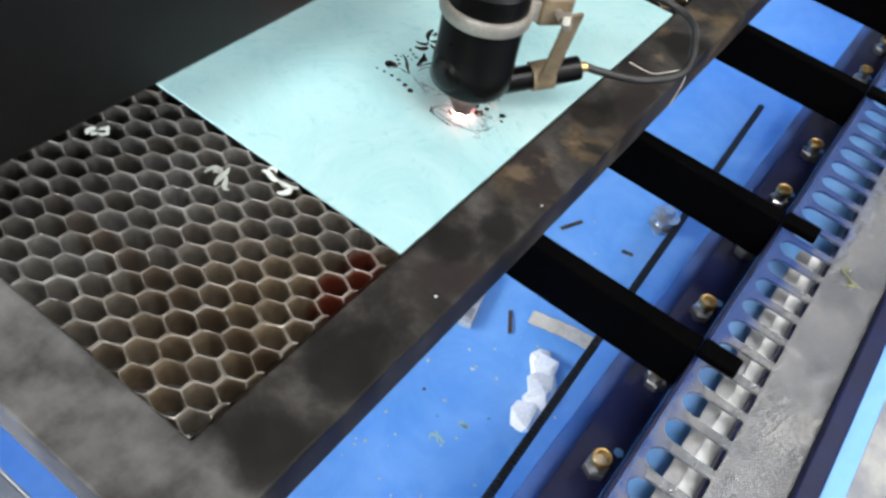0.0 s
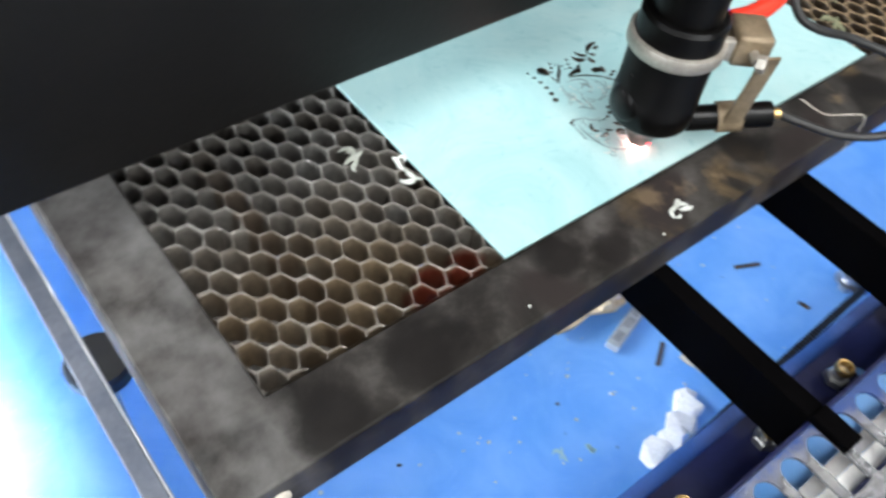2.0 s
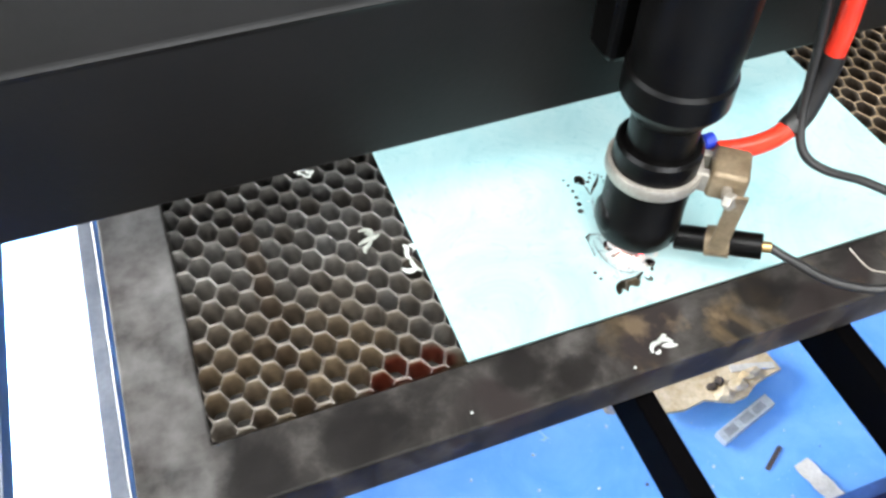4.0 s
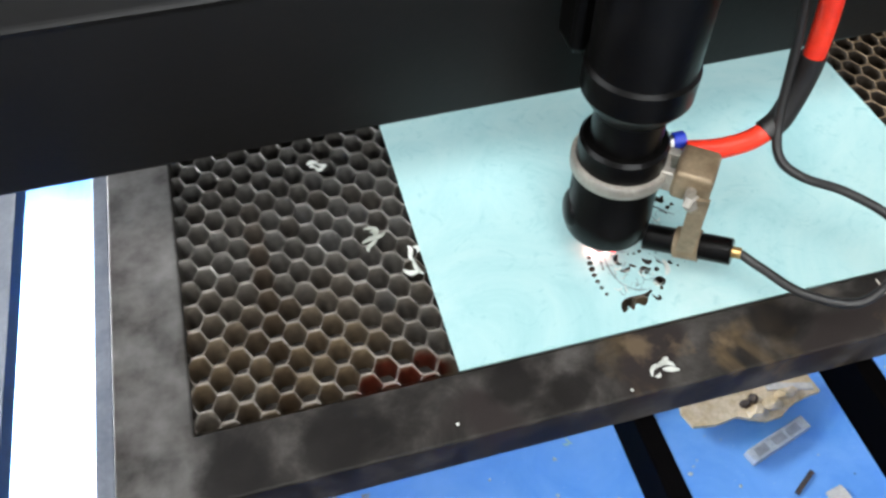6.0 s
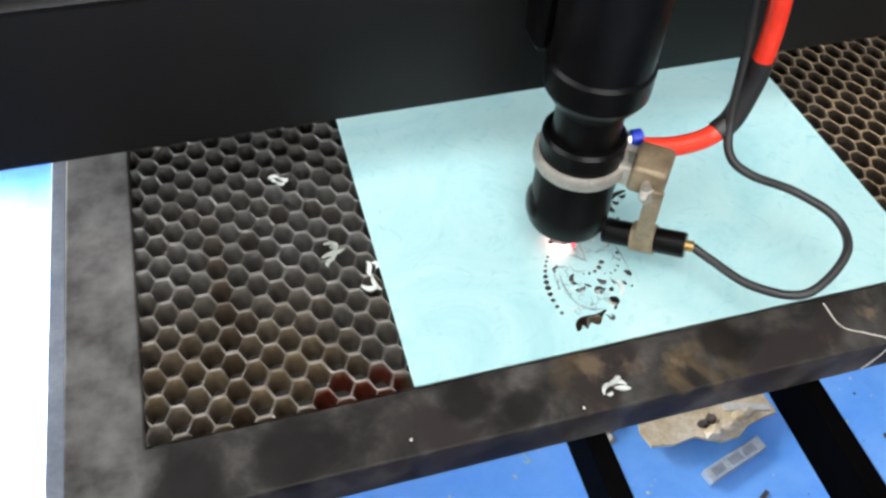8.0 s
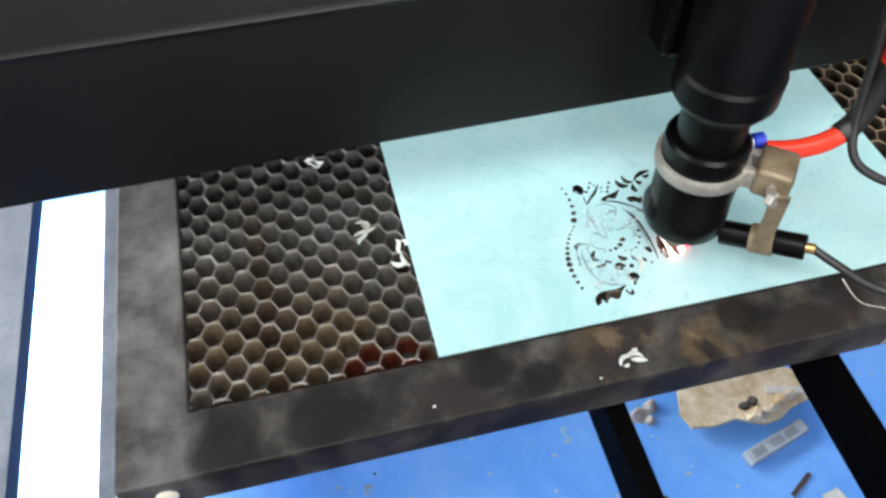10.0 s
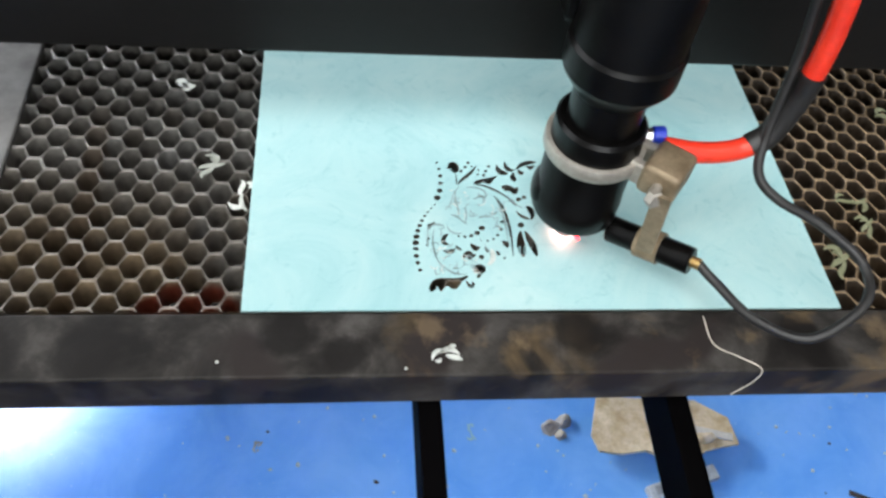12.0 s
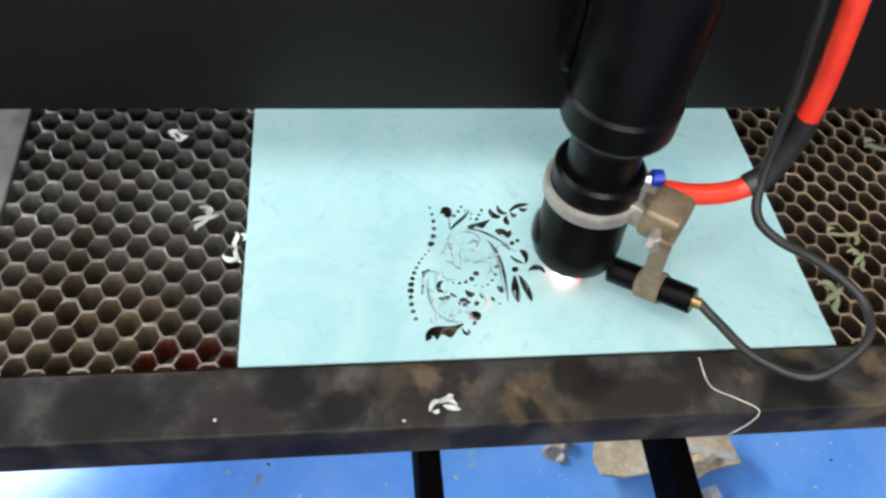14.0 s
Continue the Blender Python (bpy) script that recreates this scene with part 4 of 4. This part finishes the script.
flake("cut_scrap", CURL_C, pose(0.163, 0.162, FLOOR + 0.0002, 0, 0, 15), M_SHEET, "curled teal cut-out scrap on the blue bed floor", scale=0.0012)
flake("cut_scrap", CURL_A, pose(-0.042, 0.153, FLOOR + 0.0002, 0, 0, 60), M_ASH, "curled grey cut-out scrap on the blue bed floor", scale=0.0011)
rng = random.Random(12)
SPOTS = ((-0.033, 0.168), (0.178, 0.165), (0.253, 0.136), (0.539, 0.159), (0.460, 0.154), (-0.003, 0.134), (-0.111, 0.158), (0.299, 0.128), (0.280, 0.106), (0.274, 0.101), (0.422, 0.053), (0.398, 0.080), (0.199, 0.027), (0.309, 0.071))
for i in range(110):
    x, y = SPOTS[i] if i < len(SPOTS) else (rng.uniform(-0.18, 0.62), rng.uniform(-0.08, 0.20))
    s = rng.uniform(0.6, 1.6)
    ob = part("paint_crumb", lathe([(0.0010 * s, 0), (0.0014 * s, 0.0004), (0.0005 * s, 0.0009 * s)], 6), M_FLAKE if i % 10 else M_CHAR)
    ob.matrix_world = pose(x, y, FLOOR, 0, 0, rng.uniform(0, 90)) @ Matrix.Diagonal((1, rng.uniform(0.4, 1.6), 1, 1))
    tagged(ob, "tiny crumb on the blue bed floor", "crumb", "crumbs")

# ---- the lift belt and its pulley ----
belt = empty("lift_belt", "black ribbed belt over the blue bed floor", "belt")
path = [(-0.25, -0.0571, FLOOR + 0.022), (0.21, -0.0385, FLOOR + 0.022), (0.61, -0.0223, FLOOR + 0.022), (0.95, -0.0086, FLOOR + 0.022)]
d = (Vector(path[2]) - Vector(path[1])).normalized()
bm = rod(path[0], path[3], 0.0042, 12)
part("core", bm, M_RUBBER, belt)
bm = bmesh.new()
for i in range(240):
    p = Vector(path[0]) + d * 0.0050 * i + Vector((0, 0, 0.0018))
    g = bmesh.ops.create_cube(bm, size=1, matrix=along(p, p + d) @ Matrix.Diagonal((0.0088, 0.0072, 0.0025, 1)))
part("ribs", bm, M_RUBBER, belt)
pul = empty("belt_pulley", "steel pulley with a bright screw on the blue bed floor", "pulley", at=(0.623, -0.004, FLOOR + 0.012))
part("wheel", lathe([(0.015, 0), (0.0172, 0.0015), (0.0172, 0.0037), (0.012, 0.0052), (0.012, 0.015), (0.0172, 0.0165), (0.0172, 0.0187), (0.009, 0.0195)], 32), M_STEEL, pul, "", True)
part("screw", lathe([(0.0093, 0.0197), (0.0093, 0.027), (0.0075, 0.0285)], 6), M_STEEL, pul)
part("post", rod((0, 0, -0.012), (0, 0, -0.0002), 0.0075), M_STEEL, pul)

# ---- gantry ----
gantry = empty("gantry", "black painted gantry beam across the cutting table", "gantry")
def extrusion(profile, x0, x1):
    """A bar along x with a given (y, z) outline."""
    bm = bmesh.new()
    ends = [[bm.verts.new((x, y, z)) for y, z in profile] for x in (x0, x1)]
    for i in range(len(profile)):
        j = (i + 1) % len(profile)
        bm.faces.new((ends[0][i], ends[0][j], ends[1][j], ends[1][i]))
    bm.faces.new(ends[0])
    bm.faces.new(ends[1])
    bmesh.ops.recalc_face_normals(bm, faces=bm.faces[:])
    bmesh.ops.bevel(bm, geom=[e for e in bm.edges if abs(e.verts[0].co.x - e.verts[1].co.x) > 0.1], offset=0.0012, segments=2, affect="EDGES", profile=0.5)
    return bm


part("beam", extrusion([(0.0, 0.0535), (0.0, 0.1222), (-0.0006, 0.1232), (0.0002, 0.1244), (0.0075, 0.1520), (0.0130, 0.1560), (0.075, 0.1560), (0.075, 0.0535)], X0 + 0.02, X1 - 0.02), M_BEAM, gantry, "black beam with a ridge and a sloping upper face")
for x in (X0 + 0.003, X1 - 0.017):
    part("end_truck", box(x, x + 0.0138, -0.02, 0.09, 0.045, 0.150, 0.003), M_BLACK, gantry)

# ---- laser head ----
head = empty("laser_head", "black laser cutting head with a pointer and a red air hose", "laser head")
part("nozzle", lathe([(0.0022, 0.0035), (0.0040, 0.0040), (0.0075, 0.0115), (0.0120, 0.0175), (0.0150, 0.0200)], 48), M_BLACK, head, "", True)
part("sleeve", lathe([(0.0150, 0.0202), (0.0168, 0.0212), (0.0176, 0.0228), (0.0176, 0.0330), (0.0172, 0.0336), (0.0172, 0.0700), (0.0160, 0.0716), (0.0142, 0.0716)], 64), M_BLACK, head, "black sleeve", True, )
part("tube", lathe([(0.0136, 0.0700), (0.0136, 0.0860)], 48), M_BLACK, head, "", True)
part("collar", lathe([(0.0140, 0.0862), (0.0150, 0.0868), (0.0200, 0.0945), (0.0204, 0.0955), (0.0204, 0.1060), (0.0192, 0.1075), (0.0192, 0.1800)], 48), M_BLACK, head, "black tapered collar and upper barrel", True, 20)
part("carriage", box(-0.017, 0.030, 0.0205, 0.0380, 0.095, 0.175, 0.003), M_BLACK, head)
part("mirror_mount", box(-0.026, 0.030, -0.022, 0.0215, 0.175, 0.215, 0.004), M_BLACK, head)
part("clamp_ring", lathe([(0.0174, 0.0552), (0.0190, 0.0554), (0.0193, 0.0560), (0.0193, 0.0606), (0.0190, 0.0612), (0.0174, 0.0614)], 64, None, False), M_CLAMP, head, "dull metal clamp ring", True)
TURN_C = pose(0.0225, -0.0140, 0, 0, 0, -38)
ear = part("clamp_ear", merge(box(-0.011, 0.006, -0.0075, -0.0035, 0.0530, 0.0625, 0.0008, 2, TURN_C), box(-0.011, 0.006, 0.0035, 0.0075, 0.0530, 0.0625, 0.0008, 2, TURN_C)), M_CLAMP, head)
part("clamp_block", box(-0.0050, 0.0100, -0.0090, 0.0090, 0.0515, 0.0655, 0.0022, 3, TURN_C), M_TAN, head, "tan clamp block", True)
part("clamp_screw", merge(lathe([(0.0030, 0), (0.0036, 0.0006), (0.0036, 0.0030), (0.0030, 0.0036)], 6, along((0.0160, -0.0270, 0.0585), (0.0185, -0.0345, 0.0600))),
                          rod((0.0215, -0.0200, 0.0585), (0.0160, -0.0270, 0.0585), 0.0020)), M_CLAMP, head, "bright worn screw", True)
PA, PB = Vector((0.0420, -0.0315, 0.0245)), Vector((0.0150, -0.0090, 0.0170))
pd = (PB - PA).normalized()
pointer = part("pointer", rod(PA, PB, 0.0056, 32, 0.0005), M_BLACK, head, "black red-dot pointer tube", True)
part("pointer_tail", rod(PA - pd * 0.0035, PA, 0.0024, 16), M_BRASS, pointer, "small brass cable nipple", True)
mid = PA.lerp(PB, 0.50)
part("pointer_clip", lathe([(0.0057, -0.0050), (0.0067, -0.0050), (0.0067, 0.0050), (0.0057, 0.0050)], 32, along(mid, mid + pd), False), M_TAN, head, "tan clip round the pointer", True)
side = pd
top, low = Vector((0.0190, -0.0300, 0.0590)), mid + Vector((-0.0042, -0.0046, 0.0020))
dn = (low - top).normalized()
nrm = dn.cross(side).normalized()
bm = bmesh.new()
vs = []
for p in (top - dn * 0.003, low):
    for s in (-0.0035, 0.0035):
        for k in (-0.0007, 0.0007):
            vs.append(bm.verts.new(p + side * s + nrm * k))
bmesh.ops.convex_hull(bm, input=bm.verts[:])
part("bracket_strip", bm, M_TAN, head, "bent metal strip that holds the pointer")
part("side_cap", lathe([(0.0090, -0.006), (0.0088, -0.0014), (0.0080, 0.0002), (0.0064, 0.0014), (0.0042, 0.0022), (0.0010, 0.0026)], 32, along((-0.0160, 0.0040, 0.0300), (-0.0300, 0.0075, 0.0300))), M_BLACK, head, "black rounded cap on the sleeve's side", True)
part("hose_fitting", rod((0.0215, 0.0005, 0.0620), (0.0265, 0.0000, 0.0625), 0.0034, 20, 0.0006), M_HOLDER, head, "blue push-in hose fitting", True)
part("fitting_nut", rod((0.0180, 0.0008, 0.0615), (0.0215, 0.0005, 0.0620), 0.0028, 6), M_STEEL, head)
hose_pts = [(0.0250, -0.0040, 0.0600), (0.0400, -0.0055, 0.0590), (0.0550, -0.0045, 0.0600), (0.0655, -0.0025, 0.0670), (0.0700, -0.0005, 0.0830), (0.0705, 0.0005, 0.1050), (0.0672, 0.0010, 0.1300), (0.0625, 0.0020, 0.1600), (0.0580, 0.0050, 0.1900), (0.0300, 0.0120, 0.2080)]
part("air_hose", hose(hose_pts, 0.0042, 18), M_RED, head, "bright red air hose", True, 60)
part("hose_wrap", hose([(0.0590, -0.0040, 0.0615), (0.0655, -0.0025, 0.0670), (0.0700, -0.0005, 0.0830), (0.0710, 0.0002, 0.0940)], 0.0049, 16), M_RUBBER, head, "black tape round hose and cable", True, 60)
cable = [(0.0560, 0.0100, 0.1600), (0.0610, 0.0065, 0.1250), (0.0640, 0.0030, 0.0980), (0.0625, -0.0050, 0.0690), (0.0615, -0.0140, 0.0570), (0.0690, -0.0220, 0.0515), (0.0870, -0.0300, 0.0455), (0.1010, -0.0440, 0.0400), (0.0970, -0.0600, 0.0370), (0.0770, -0.0690, 0.0280), (0.0600, -0.0580, 0.0240), (0.0500, -0.0415, 0.0235), tuple(PA - pd * 0.003)]
part("pointer_cable", hose(cable, 0.0019, 14), M_RUBBER, head, "thin black pointer cable in a loop", True, 60)
part("spark", lathe([(0.0003, 0.0008), (0.0012, 0.0012), (0.0013, 0.0022), (0.0005, 0.0030)], 12), M_SPARK, head, "glowing cutting spark", True)
part("red_dot", lathe([(0.0010, 0.0009), (0.0010, 0.0011)], 12, pose(0.006, -0.002, 0)), M_REDDOT, head, "red pointer dot")


def motions():
    # axis of the head over the sheet; the gantry follows in y
    rows = [(0.0, 0.084, 0.032), (0.5, 0.0865, 0.046), (1.0, 0.082, 0.034), (1.5, 0.0965, 0.012), (2.0, 0.090, 0.0165), (2.5, 0.0815, 0.013), (3.0, 0.0955, 0.0165),
            (4.2, 0.086, 0.030), (5.5, 0.0745, 0.0407), (6.0, 0.0760, 0.0422), (6.5, 0.0755, 0.0462), (7.0, 0.0782, 0.0505), (7.5, 0.0802, 0.0520), (8.0, 0.0835, 0.056),
            (9.2, 0.106, 0.045), (10.5, 0.126, 0.029), (11.0, 0.1302, 0.042), (11.5, 0.1340, 0.039), (12.0, 0.1335, 0.038), (12.5, 0.1342, 0.0375), (13.0, 0.1360, 0.037), (13.5, 0.1355, 0.0395), (14.0, 0.1370, 0.0395)]
    walk(head, [(t, pose(x, y, 0)) for t, x, y in rows])
    # pieces fall through the board once they are cut free; one scrap is blown on to the frame
    for plug, when, x, y in PLUGS:
        walk(plug, [(0.0, pose(x, y, 0)), (when, pose(x, y, 0)), (when + 0.1, pose(x, y, -0.0105, 72)), (14.0, pose(x, y, -0.0105, 72))])
    walk(scrap, [(0.0, pose(0.106, 0.056, 0.0008)), (1.1, pose(0.106, 0.056, 0.0008)), (1.2, pose(0.092, 0.008, 0.009, 20)), (1.3, pose(0.0785, -0.0205, 0.0002)), (14.0, pose(0.0785, -0.0205, 0.0002))])
    lag = {0.0: 0.002, 1.0: 0.002, 1.5: -0.0025, 10.5: -0.003, 11.0: 0.001, 11.5: 0.003, 12.0: 0.0035, 12.5: 0.001}
    walk(gantry, [(t, pose(0, y + 0.0475 + lag.get(t, 0), 0)) for t, x, y in rows])


motions()
